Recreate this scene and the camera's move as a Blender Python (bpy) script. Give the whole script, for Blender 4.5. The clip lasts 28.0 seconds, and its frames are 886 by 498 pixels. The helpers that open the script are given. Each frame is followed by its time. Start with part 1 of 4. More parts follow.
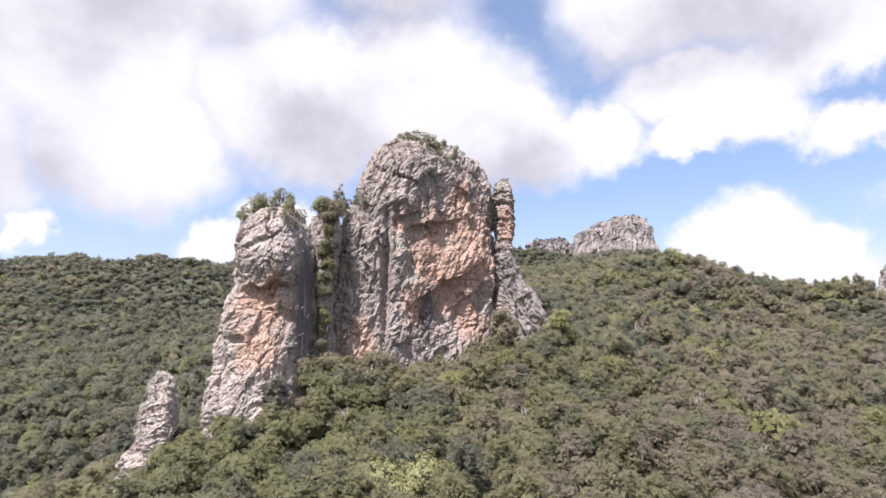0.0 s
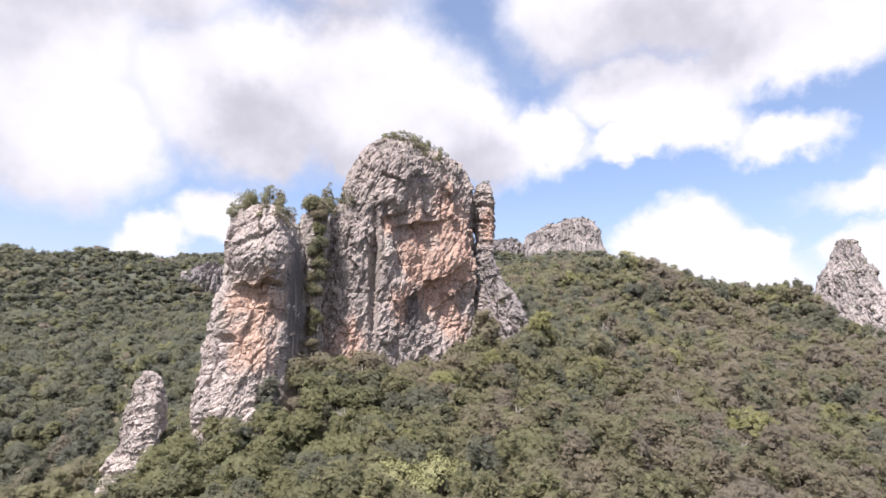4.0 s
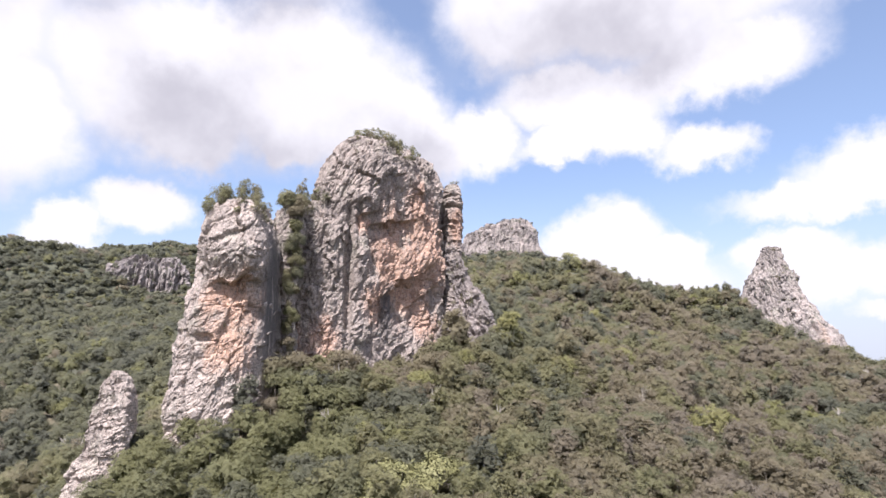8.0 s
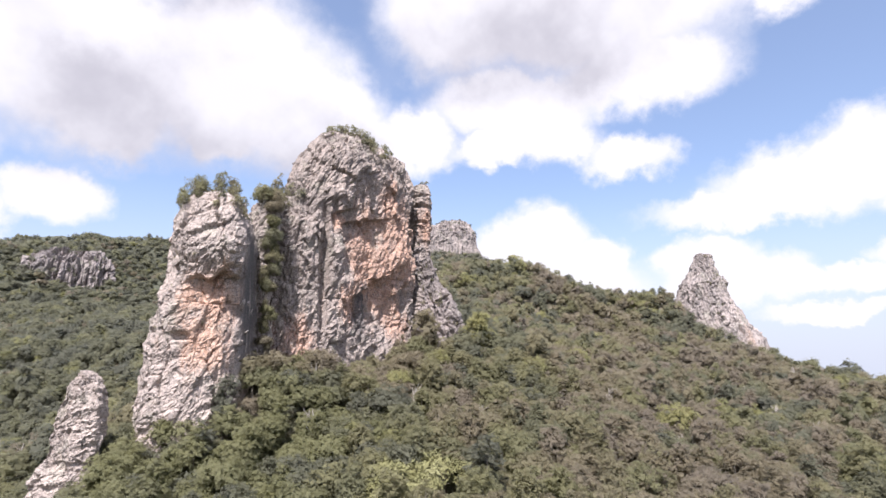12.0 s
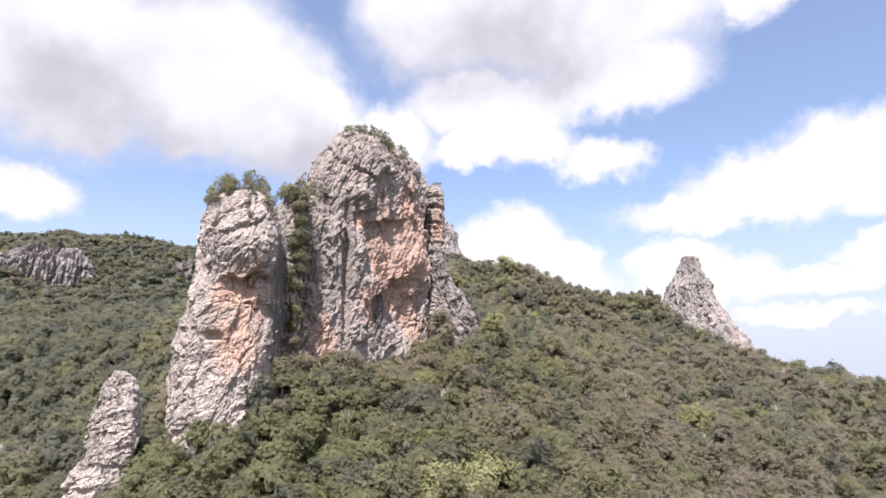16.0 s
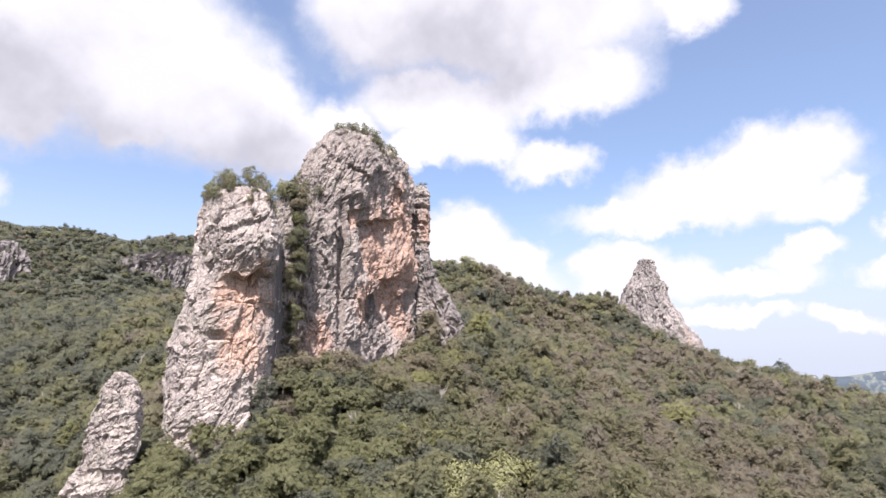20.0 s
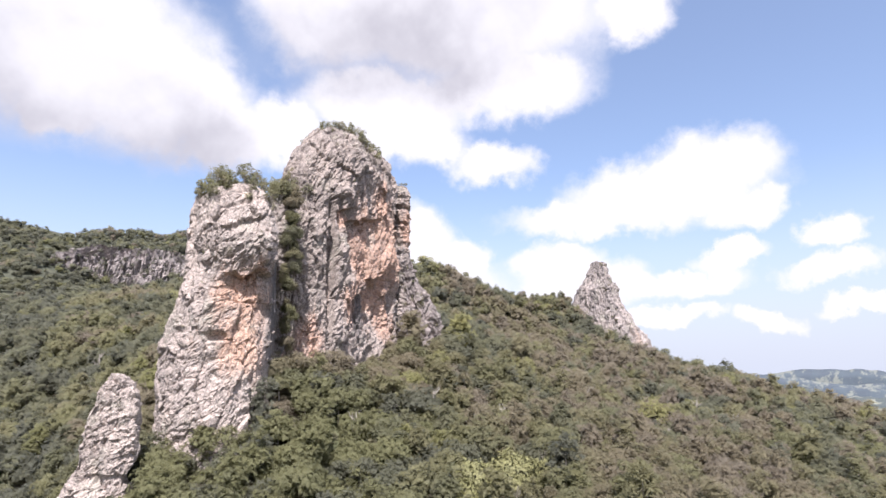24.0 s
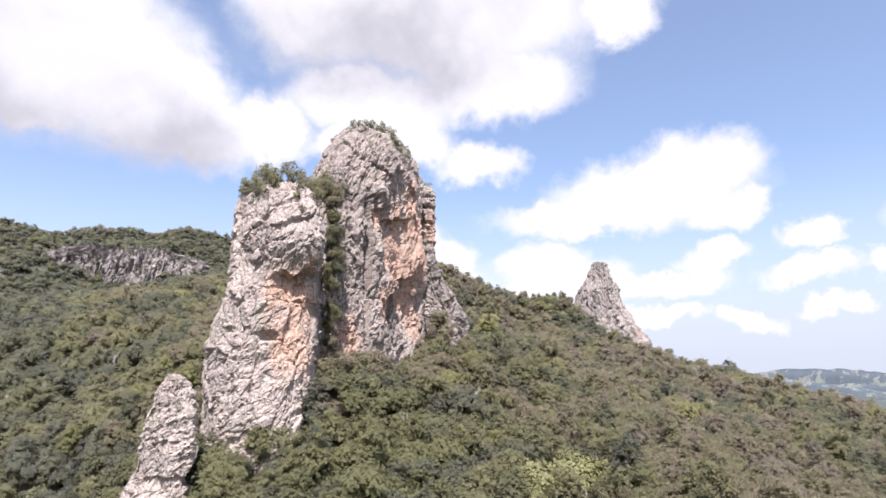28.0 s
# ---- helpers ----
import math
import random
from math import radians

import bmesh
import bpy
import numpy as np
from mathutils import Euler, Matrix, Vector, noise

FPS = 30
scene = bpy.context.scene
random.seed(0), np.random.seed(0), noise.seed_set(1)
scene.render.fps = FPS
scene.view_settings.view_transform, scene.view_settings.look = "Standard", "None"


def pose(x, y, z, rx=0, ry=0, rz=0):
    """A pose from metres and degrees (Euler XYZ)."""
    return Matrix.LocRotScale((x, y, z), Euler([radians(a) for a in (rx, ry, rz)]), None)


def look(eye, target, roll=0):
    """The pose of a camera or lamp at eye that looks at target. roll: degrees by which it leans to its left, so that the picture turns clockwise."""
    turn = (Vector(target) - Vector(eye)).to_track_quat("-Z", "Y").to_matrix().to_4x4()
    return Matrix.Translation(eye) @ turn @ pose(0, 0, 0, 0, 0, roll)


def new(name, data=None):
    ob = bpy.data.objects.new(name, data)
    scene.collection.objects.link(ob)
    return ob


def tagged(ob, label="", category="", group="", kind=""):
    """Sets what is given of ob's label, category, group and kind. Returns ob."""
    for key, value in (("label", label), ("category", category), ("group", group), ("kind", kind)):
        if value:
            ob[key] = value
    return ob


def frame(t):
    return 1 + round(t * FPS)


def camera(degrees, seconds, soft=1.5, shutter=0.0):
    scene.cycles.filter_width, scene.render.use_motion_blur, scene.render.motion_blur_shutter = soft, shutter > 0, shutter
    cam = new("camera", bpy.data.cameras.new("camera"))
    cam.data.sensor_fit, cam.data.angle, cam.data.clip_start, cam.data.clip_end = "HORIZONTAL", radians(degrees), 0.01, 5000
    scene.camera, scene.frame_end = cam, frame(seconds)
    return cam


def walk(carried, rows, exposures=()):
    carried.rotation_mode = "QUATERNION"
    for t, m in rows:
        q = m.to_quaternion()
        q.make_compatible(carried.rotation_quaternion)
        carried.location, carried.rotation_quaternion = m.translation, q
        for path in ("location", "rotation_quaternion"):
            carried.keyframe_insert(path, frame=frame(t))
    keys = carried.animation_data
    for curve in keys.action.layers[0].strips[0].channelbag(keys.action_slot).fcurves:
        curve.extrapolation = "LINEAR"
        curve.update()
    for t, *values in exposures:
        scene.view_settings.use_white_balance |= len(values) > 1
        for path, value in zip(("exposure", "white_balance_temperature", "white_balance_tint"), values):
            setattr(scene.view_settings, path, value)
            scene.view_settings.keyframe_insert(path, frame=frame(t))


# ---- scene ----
cam = camera(73.0, 28.0, soft=1.5)
PATH = [
    (0.0, pose(9.61, 14.94, 56.94, 102.22, -0.08, 3.81)),
    (1.0, pose(5.55, 14.16, 56.99, 102.18, -0.11, 2.53)),
    (2.5, pose(-0.22, 12.38, 57.11, 102.12, -0.16, 0.68)),
    (4.5, pose(-8.76, 12.05, 57.70, 102.00, -0.03, -2.13)),
    (6.0, pose(-14.48, 11.58, 58.01, 101.90, -0.05, -4.36)),
    (7.0, pose(-19.02, 11.67, 58.26, 101.82, -0.03, -6.12)),
    (8.0, pose(-23.42, 12.28, 58.32, 101.80, -0.04, -7.94)),
    (9.0, pose(-27.67, 12.91, 58.24, 101.83, -0.06, -9.85)),
    (10.0, pose(-32.09, 13.72, 58.16, 101.84, -0.07, -11.84)),
    (11.0, pose(-36.26, 14.31, 58.22, 101.83, -0.02, -13.52)),
    (12.0, pose(-40.58, 15.16, 58.17, 101.83, -0.02, -14.55)),
    (12.5, pose(-42.74, 15.58, 58.22, 101.83, -0.00, -14.75)),
    (14.5, pose(-51.76, 17.74, 58.18, 101.87, 0.02, -15.70)),
    (15.0, pose(-54.03, 18.33, 58.21, 101.86, -0.01, -16.00)),
    (16.0, pose(-58.54, 19.45, 58.25, 101.85, -0.03, -17.02)),
    (17.0, pose(-63.04, 20.58, 58.22, 101.88, -0.04, -18.28)),
    (18.0, pose(-67.35, 21.87, 58.27, 101.88, -0.04, -19.51)),
    (19.0, pose(-71.62, 23.27, 58.51, 101.83, -0.00, -20.79)),
    (20.0, pose(-75.92, 24.39, 58.76, 101.75, 0.06, -22.08)),
    (21.0, pose(-79.96, 25.06, 59.09, 101.67, 0.16, -23.34)),
    (21.5, pose(-81.96, 25.33, 59.17, 101.66, 0.20, -23.99)),
    (23.5, pose(-90.70, 28.73, 59.21, 101.65, 0.19, -26.83)),
    (24.5, pose(-94.91, 30.26, 59.38, 101.61, 0.23, -28.25)),
    (25.0, pose(-97.07, 31.23, 59.47, 101.59, 0.27, -28.84)),
    (25.5, pose(-99.14, 32.42, 59.48, 101.60, 0.28, -29.11)),
    (26.0, pose(-101.19, 33.77, 59.46, 101.61, 0.28, -29.12)),
    (27.0, pose(-105.42, 36.45, 59.47, 101.60, 0.27, -28.98)),
    (28.0, pose(-109.34, 38.98, 59.45, 101.61, 0.25, -28.93)),
]
walk(cam, PATH, [(0, 1.1, 6300, 17), (28, 1.1, 6300, 17)])

# ---- sky, sun ----
SUN_AZ, SUN_EL = radians(207), radians(57)      # from +y clockwise, over the horizon
world = bpy.data.worlds.new("sky")
scene.world = world
world.use_nodes = True


class Graph:
    """Short hand for node trees."""

    def __init__(self, tree):
        self.tree = tree

    def node(self, kind, operation=None):
        n = self.tree.nodes.new(kind)
        if operation:
            n.operation = operation
        return n

    def attribute(self, name):
        n = self.node("ShaderNodeAttribute")
        n.attribute_name = name
        return n.outputs["Fac"]

    def put(self, socket, value):
        if isinstance(value, bpy.types.NodeSocket):
            self.tree.links.new(value, socket)
        elif value is not None:
            socket.default_value = value

    def math(self, op, a, b=None, c=None, clamp=False):
        n = self.node("ShaderNodeMath", op)
        n.use_clamp = clamp
        for s, v in zip(n.inputs, (a, b, c)):
            self.put(s, v)
        return n.outputs[0]

    def vec(self, op, a, b=None, out=0):
        n = self.node("ShaderNodeVectorMath", op)
        for s, v in zip(n.inputs, (a, b)):
            self.put(s, v)
        return n.outputs[out]

    def noise(self, where, scale, detail=4, rough=0.55, colour=False):
        n = self.node("ShaderNodeTexNoise")
        self.put(n.inputs["Vector"], where)
        n.inputs["Scale"].default_value, n.inputs["Detail"].default_value = scale, detail
        n.inputs["Roughness"].default_value = rough
        return n.outputs[1 if colour else 0]

    def ramp(self, value, low, high, smooth=True):
        n = self.node("ShaderNodeMapRange")
        n.interpolation_type = "SMOOTHSTEP" if smooth else "LINEAR"
        self.put(n.inputs[0], value)
        n.inputs[1].default_value, n.inputs[2].default_value = low, high
        return n.outputs[0]

    def mix(self, amount, a, b):
        n = self.node("ShaderNodeMix")
        n.data_type = "RGBA"
        for s, v in ((n.inputs[0], amount), (n.inputs[6], a), (n.inputs[7], b)):
            self.put(s, (*v, 1) if isinstance(v, tuple) and len(v) == 3 else v)
        return n.outputs[2]


# Cumulus clouds: azimuth from +y, height over the horizon, half width and half height, all in degrees.
CLOUDS_WEST = [
    (-38.1, 27.7, 13.2, 9.0), (-33.0, 19.6, 9.1, 6.3), (-17.1, 25.4, 13.0, 7.7), (-6.3, 26.3, 11.5, 8.1), (1.3, 23.8, 8.8, 5.7), (6.3, 21.4, 5.8, 3.8), (-46.4, 17.3, 7.5, 6.6),
    (-40.2, 12.1, 1.7, 1.7), (-29.7, 34.8, 12.2, 6.9), (-8.3, 38.8, 9.2, 6.8), (-16.1, 20.9, 5.0, 3.9), (-7.2, 20.7, 3.8, 2.5), (-20.0, 14.3, 4.1, 2.5), (-24.8, 11.9, 3.1, 2.1),
]
CLOUDS_MIDDLE = [
    (17.5, 33.5, 10.5, 6.6), (30.2, 32.9, 15.3, 6.2), (34.1, 26.8, 9.2, 3.3), (22.1, 25.1, 9.8, 3.2), (12.0, 22.2, 3.7, 3.4), (25.7, 22.0, 5.0, 3.0), (32.4, 19.7, 4.4, 2.4),
    (19.8, 21.3, 5.2, 1.8), (24.6, 12.8, 4.3, 3.5), (21.5, 11.4, 3.9, 3.0), (29.5, 10.7, 3.1, 2.6), (24.1, 8.3, 10.4, 3.1),
    (39.4, 10.7, 2.8, 2.0), (41.1, 8.0, 6.5, 2.6), (47.0, 32.1, 5.1, 2.5), (30.3, 37.1, 14.7, 5.7),
]
CLOUDS_EAST = [
    (42.2, 14.5, 8.9, 1.8), (48.2, 16.0, 9.4, 3.0), (52.5, 17.4, 5.6, 3.2), (55.2, 13.7, 3.1, 2.0), (38.5, 10.4, 4.3, 2.1), (48.9, 7.8, 6.2, 1.5), (53.4, 9.8, 3.6, 1.3),
    (60.9, 7.8, 3.5, 1.3), (61.6, 10.8, 2.3, 1.5), (55.8, 4.2, 2.8, 1.0), (62.8, 5.0, 2.8, 0.8), (66.6, 7.9, 2.1, 1.2), 
    (72.0, 11.6, 4.5, 2.4), (47.8, 4.8, 4.8, 1.0),
]
g = Graph(world.node_tree)
world.node_tree.nodes.clear()
way = g.vec("NORMALIZE", g.node("ShaderNodeTexCoord").outputs["Generated"])
puff = g.noise(way, 9, 6, 0.55, colour=True)
fine = g.noise(way, 30, 4, 0.6, colour=True)
warp = g.vec("ADD", g.vec("MULTIPLY", g.vec("SUBTRACT", puff, (0.5, 0.5, 0.5)), (6.5, 5.5, 0)),
             g.vec("MULTIPLY", g.vec("SUBTRACT", fine, (0.5, 0.5, 0.5)), (2.4, 2.2, 0)))
sep = g.node("ShaderNodeSeparateXYZ")
g.put(sep.inputs[0], way)
azimuth = g.math("MULTIPLY", g.math("ARCTAN2", sep.outputs[0], sep.outputs[1]), 57.29578)
height = g.math("MULTIPLY", g.math("ARCSINE", sep.outputs[2]), 57.29578)
both = g.node("ShaderNodeCombineXYZ")
g.put(both.inputs[0], azimuth), g.put(both.inputs[1], height)
spot = g.vec("ADD", both.outputs[0], warp)
cover, under = None, None
for a, e, wide, tall in CLOUDS_WEST + CLOUDS_MIDDLE + CLOUDS_EAST:
    rel = g.vec("MULTIPLY", g.vec("SUBTRACT", spot, (a, e, 0)), (1 / wide, 1 / tall, 0))
    near = g.math("SUBTRACT", 1.0, g.vec("LENGTH", rel, out=1))
    cover = near if cover is None else g.math("SMOOTH_MAX", cover, near, 0.22)
    if tall > 3.7:
        low = g.math("SUBTRACT", 1.0, g.vec("LENGTH", g.vec("ADD", rel, (0.1, 0.5, 0)), out=1))
        under = low if under is None else g.math("SMOOTH_MAX", under, low, 0.5)
elsewhere = g.math("MULTIPLY", g.math("SUBTRACT", g.noise(way, 2.2, 5), 0.5), 3.0)
away = g.ramp(sep.outputs[1], 0.35, 0.0)
cover = g.math("ADD", g.math("MULTIPLY", cover, g.math("SUBTRACT", 1.0, away)), g.math("MULTIPLY", elsewhere, away))
mask = g.ramp(cover, -0.22, 0.36)
shade = g.ramp(g.noise(g.vec("ADD", way, (0, 0, 0.03)), 4.2, 5), 0.34, 0.66)
shade = g.math("MULTIPLY", g.math("MULTIPLY_ADD", shade, 0.75, 0.12), g.ramp(under, 0.0, 0.6))
cloud = g.mix(shade, (0.99, 0.985, 1.0), (0.55, 0.54, 0.585))
sky = g.node("ShaderNodeTexSky")
sky.sky_type, sky.sun_disc = "NISHITA", False
sky.sun_elevation, sky.sun_rotation, sky.altitude = SUN_EL, SUN_AZ, 300
sky.dust_density, sky.ozone_density = 2.2, 1.6
blue = g.node("ShaderNodeBackground")
haze = g.math("MULTIPLY_ADD", g.ramp(height, 19, -1), 0.82, 0.12)
g.put(blue.inputs[0], g.mix(haze, sky.outputs[0], (3.3, 3.58, 4.1)))
blue.inputs[1].default_value = 0.109
white = g.node("ShaderNodeBackground")
g.put(white.inputs[0], cloud)
white.inputs[1].default_value = 0.51
join = g.node("ShaderNodeMixShader")
g.put(join.inputs[0], g.math("MULTIPLY", mask, 0.97)), g.put(join.inputs[1], blue.outputs[0]), g.put(join.inputs[2], white.outputs[0])
g.put(g.node("ShaderNodeOutputWorld").inputs[0], join.outputs[0])

sun = new("sun", bpy.data.lights.new("sun", "SUN"))
sun.data.energy, sun.data.angle, sun.data.color = 4.6, radians(0.6), (1.0, 0.955, 0.89)
toward = Vector((math.sin(SUN_AZ) * math.cos(SUN_EL), math.cos(SUN_AZ) * math.cos(SUN_EL), math.sin(SUN_EL)))
sun.matrix_world = look(toward * 300, (0, 0, 0))


# ---- materials ----
def material(name):
    m = bpy.data.materials.new(name)
    m.use_nodes = True
    m.node_tree.nodes.clear()
    gr = Graph(m.node_tree)
    shader = gr.node("ShaderNodeBsdfPrincipled")
    gr.put(gr.node("ShaderNodeOutputMaterial").inputs[0], shader.outputs[0])
    return m, gr, shader


def bump(gr, shader, value, strength, far):
    b = gr.node("ShaderNodeBump")
    b.inputs["Strength"].default_value, b.inputs["Distance"].default_value = strength, far
    gr.put(b.inputs["Height"], value)
    gr.put(shader.inputs["Normal"], b.outputs[0])


def rock_material(name, pale, dark, rust, joint=0.5):
    """Weathered volcanic rock: pale and dark blotches, streaks that run down, lichen, rust-coloured fresh faces."""
    m, gr, sh = material(name)
    at = gr.node("ShaderNodeTexCoord").outputs["Object"]
    long = gr.vec("MULTIPLY", at, (1, 1, 0.22 if joint > 0.3 else 0.1))
    big, streak, grain = gr.noise(at, 0.14 * joint, 5), gr.noise(long, 0.9 * joint, 5, 0.65), gr.noise(at, 3.2 * joint, 6, 0.7)
    col = gr.mix(gr.ramp(big, 0.38, 0.62), pale, tuple(0.5 * (a + b) for a, b in zip(pale, dark)))
    col = gr.mix(gr.math("MULTIPLY", gr.ramp(streak, 0.5, 0.5 + 0.4 * joint), 0.8), col, dark)
    ochre = gr.attribute("ochre")
    edge = gr.math("ADD", ochre, gr.math("MULTIPLY", gr.math("SUBTRACT", gr.noise(long, 0.22, 6, 0.75), 0.5), 1.9))
    stain = gr.mix(gr.ramp(gr.noise(long, 0.5, 4), 0.35, 0.65), rust, tuple(1.25 * c for c in rust))
    col = gr.mix(gr.math("MULTIPLY", gr.ramp(edge, 0.12, 0.85), 0.82), col, stain)
    col = gr.mix(gr.math("MULTIPLY", gr.ramp(gr.noise(at, 1.8 * joint, 6, 0.75), 0.54, 0.63), 0.6), col, (0.48, 0.433, 0.395))
    col = gr.mix(gr.math("MULTIPLY", gr.ramp(grain, 0.56, 0.69), 0.55), col, tuple(0.4 * c for c in dark))
    tip = gr.node("ShaderNodeMapping")
    tip.inputs["Rotation"].default_value = (radians(12), radians(24), 0)
    gr.put(tip.inputs["Vector"], gr.vec("ADD", at, gr.vec("MULTIPLY", gr.noise(at, joint, 4, 0.6, colour=True), (1.8, 1.8, 1.8))))
    joints = None
    for scale, squash in ((joint, (1.0, 1.0, 0.35)), (2.3 * joint, (0.45, 0.45, 1.0))):
        slabs = gr.node("ShaderNodeTexVoronoi")
        slabs.feature = "DISTANCE_TO_EDGE"
        gr.put(slabs.inputs["Vector"], gr.vec("MULTIPLY", tip.outputs[0], squash))
        slabs.inputs["Scale"].default_value = scale
        crack = gr.math("MULTIPLY", gr.math("SUBTRACT", 1.0, gr.ramp(slabs.outputs["Distance"], 0.0, 0.07)), gr.ramp(gr.noise(at, 0.6 * scale, 3), 0.42, 0.66))
        joints = crack if joints is None else gr.math("MAXIMUM", joints, crack)
    col = gr.mix(gr.math("MULTIPLY", joints, 0.8), col, tuple(0.4 * c for c in dark))
    col = gr.mix(gr.math("MULTIPLY", gr.ramp(gr.noise(at, 0.2 * joint, 5, 0.7), 0.52, 0.68), 0.35), col, (0.30, 0.305, 0.245))
    speck = gr.noise(at, 4.4 * joint, 6, 0.8)
    col = gr.mix(gr.math("MULTIPLY", gr.ramp(speck, 0.53, 0.6), 0.7), col, tuple(0.42 * c for c in dark))
    col = gr.mix(gr.math("MULTIPLY", gr.ramp(speck, 0.48, 0.38), 0.5), col, tuple(1.3 * c for c in pale))
    # near-black streaks put shade into the colour of chosen faces
    black = gr.math("MULTIPLY", gr.attribute("painted_shade"), gr.ramp(gr.noise(gr.vec("MULTIPLY", at, (1, 1, 0.08)), 0.7, 5, 0.7), 0.72, 0.54))
    col = gr.mix(gr.math("MULTIPLY", black, 0.88), col, (0.06, 0.057, 0.06))
    gr.put(sh.inputs["Base Color"], col)
    sh.inputs["Roughness"].default_value = 0.92
    relief = gr.math("ADD", gr.math("MULTIPLY", grain, 1.2), gr.math("SUBTRACT", gr.noise(long, 1.2, 5, 0.7), gr.math("MULTIPLY", joints, 0.5)))
    bump(gr, sh, relief, 0.36, 0.9 / joint * 0.5)
    return m


PALE_ROCK = rock_material("pale_rock", (0.425, 0.362, 0.328), (0.185, 0.162, 0.152), (0.41, 0.252, 0.178))
ROCK = rock_material("weathered_rock", (0.325, 0.275, 0.25), (0.125, 0.109, 0.103), (0.39, 0.236, 0.17))
DARK_ROCK = rock_material("shaded_grey_rock", (0.26, 0.224, 0.216), (0.12, 0.108, 0.108), (0.42, 0.28, 0.22))
CLIFF_ROCK = rock_material("cliff_rock", (0.30, 0.262, 0.255), (0.11, 0.101, 0.104), (0.3, 0.22, 0.19), 0.2)
FAR_ROCK = rock_material("grey_rock", (0.36, 0.315, 0.298), (0.095, 0.086, 0.086), (0.34, 0.25, 0.2), 0.27)


def lace(gr, at, shader, scale):
    """Gaps between the leaves of a spray."""
    gaps = gr.node("ShaderNodeBsdfTransparent")
    both_ = gr.node("ShaderNodeMixShader")
    gr.put(both_.inputs[0], gr.ramp(gr.noise(at, scale, 2, 0.6), 0.44, 0.51))
    gr.put(both_.inputs[1], gaps.outputs[0]), gr.put(both_.inputs[2], shader)
    out = [x for x in gr.tree.nodes if x.type == "OUTPUT_MATERIAL"][0]
    gr.put(out.inputs[0], both_.outputs[0])


def leaf_material(name, attribute, low=0.26, span=0.34):
    """Eucalypt leaves; each tree takes its own green, grey or brown."""
    m, gr, sh = material(name)
    if attribute:
        pick = gr.attribute("tint")
    else:
        pick = gr.math("MULTIPLY_ADD", gr.node("ShaderNodeObjectInfo").outputs["Random"], span, low)
    n = gr.node("ShaderNodeValToRGB")
    gr.put(n.inputs[0], pick)
    # stop 0.68 is the far wood's green, greyed and blued to hold haze
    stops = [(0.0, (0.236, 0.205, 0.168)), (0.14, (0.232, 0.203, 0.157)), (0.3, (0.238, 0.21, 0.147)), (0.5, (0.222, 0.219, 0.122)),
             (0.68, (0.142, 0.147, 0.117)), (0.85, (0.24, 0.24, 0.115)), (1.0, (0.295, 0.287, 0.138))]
    ramp = n.color_ramp.elements
    while len(ramp) < len(stops):
        ramp.new(0.5)
    for e, (p, c) in zip(ramp, stops):
        e.position, e.color = p, (*c, 1)
    at = gr.node("ShaderNodeTexCoord").outputs["Object"]
    leaf = gr.node("ShaderNodeNewGeometry").outputs["Random Per Island"]
    vary = gr.math("MULTIPLY_ADD", leaf, 0.16, 0.92)
    col = gr.node("ShaderNodeVectorMath", "SCALE")
    gr.put(col.inputs[0], n.outputs[0]), gr.put(col.inputs["Scale"], gr.math("MULTIPLY", vary, gr.math("MULTIPLY_ADD", gr.noise(at, 1.4, 3, 0.6), 0.6, 0.75)))
    gr.put(sh.inputs["Base Color"], col.outputs[0])
    sh.inputs["Roughness"].default_value = 0.7
    sh.inputs["Specular IOR Level"].default_value = 0.25
    bump(gr, sh, gr.noise(at, 3.0, 5, 0.7), 0.3, 0.4)
    thin = gr.node("ShaderNodeBsdfTranslucent")
    gr.put(thin.inputs[0], col.outputs[0])
    part_ = gr.node("ShaderNodeMixShader")
    part_.inputs[0].default_value = 0.6
    gr.put(part_.inputs[1], sh.outputs[0]), gr.put(part_.inputs[2], thin.outputs[0])
    lace(gr, at, part_.outputs[0], 4.0)
    return m


LEAVES, FOREST_LEAVES = leaf_material("leaves", False, 0.27, 0.33), leaf_material("forest_leaves", True)
SCRUB_LEAVES = leaf_material("scrub_leaves", False, 0.36, 0.26)


def bloom_material():
    """The pale yellow-green crowns of a few trees in new leaf."""
    m, gr, sh = material("pale_leaves")
    at = gr.node("ShaderNodeTexCoord").outputs["Object"]
    leaf = gr.node("ShaderNodeNewGeometry").outputs["Random Per Island"]
    col = gr.mix(gr.ramp(gr.noise(at, 0.8, 3), 0.35, 0.65), (0.15, 0.148, 0.064), (0.195, 0.19, 0.08))
    gr.put(sh.inputs["Base Color"], gr.mix(gr.math("MULTIPLY", leaf, 0.4), col, (0.175, 0.175, 0.07)))
    sh.inputs["Roughness"].default_value = 0.7
    lace(gr, at, sh.outputs[0], 4.0)
    return m


NEW_LEAVES = bloom_material()


def bark_material(name, a, b):
    m, gr, sh = material(name)
    at = gr.node("ShaderNodeTexCoord").outputs["Object"]
    col = gr.mix(gr.ramp(gr.noise(gr.vec("MULTIPLY", at, (1, 1, 0.3)), 3, 4), 0.4, 0.65), a, b)
    gr.put(sh.inputs["Base Color"], col)
    sh.inputs["Roughness"].default_value = 0.85
    bump(gr, sh, gr.noise(at, 9, 3), 0.5, 0.05)
    return m


BARK = bark_material("bark", (0.36, 0.33, 0.29), (0.15, 0.125, 0.10))
DEAD_WOOD = bark_material("dead_wood", (0.40, 0.37, 0.335), (0.25, 0.225, 0.20))


CLEARING = (154, 209, 0)       # a bare patch of earth on the lower slope


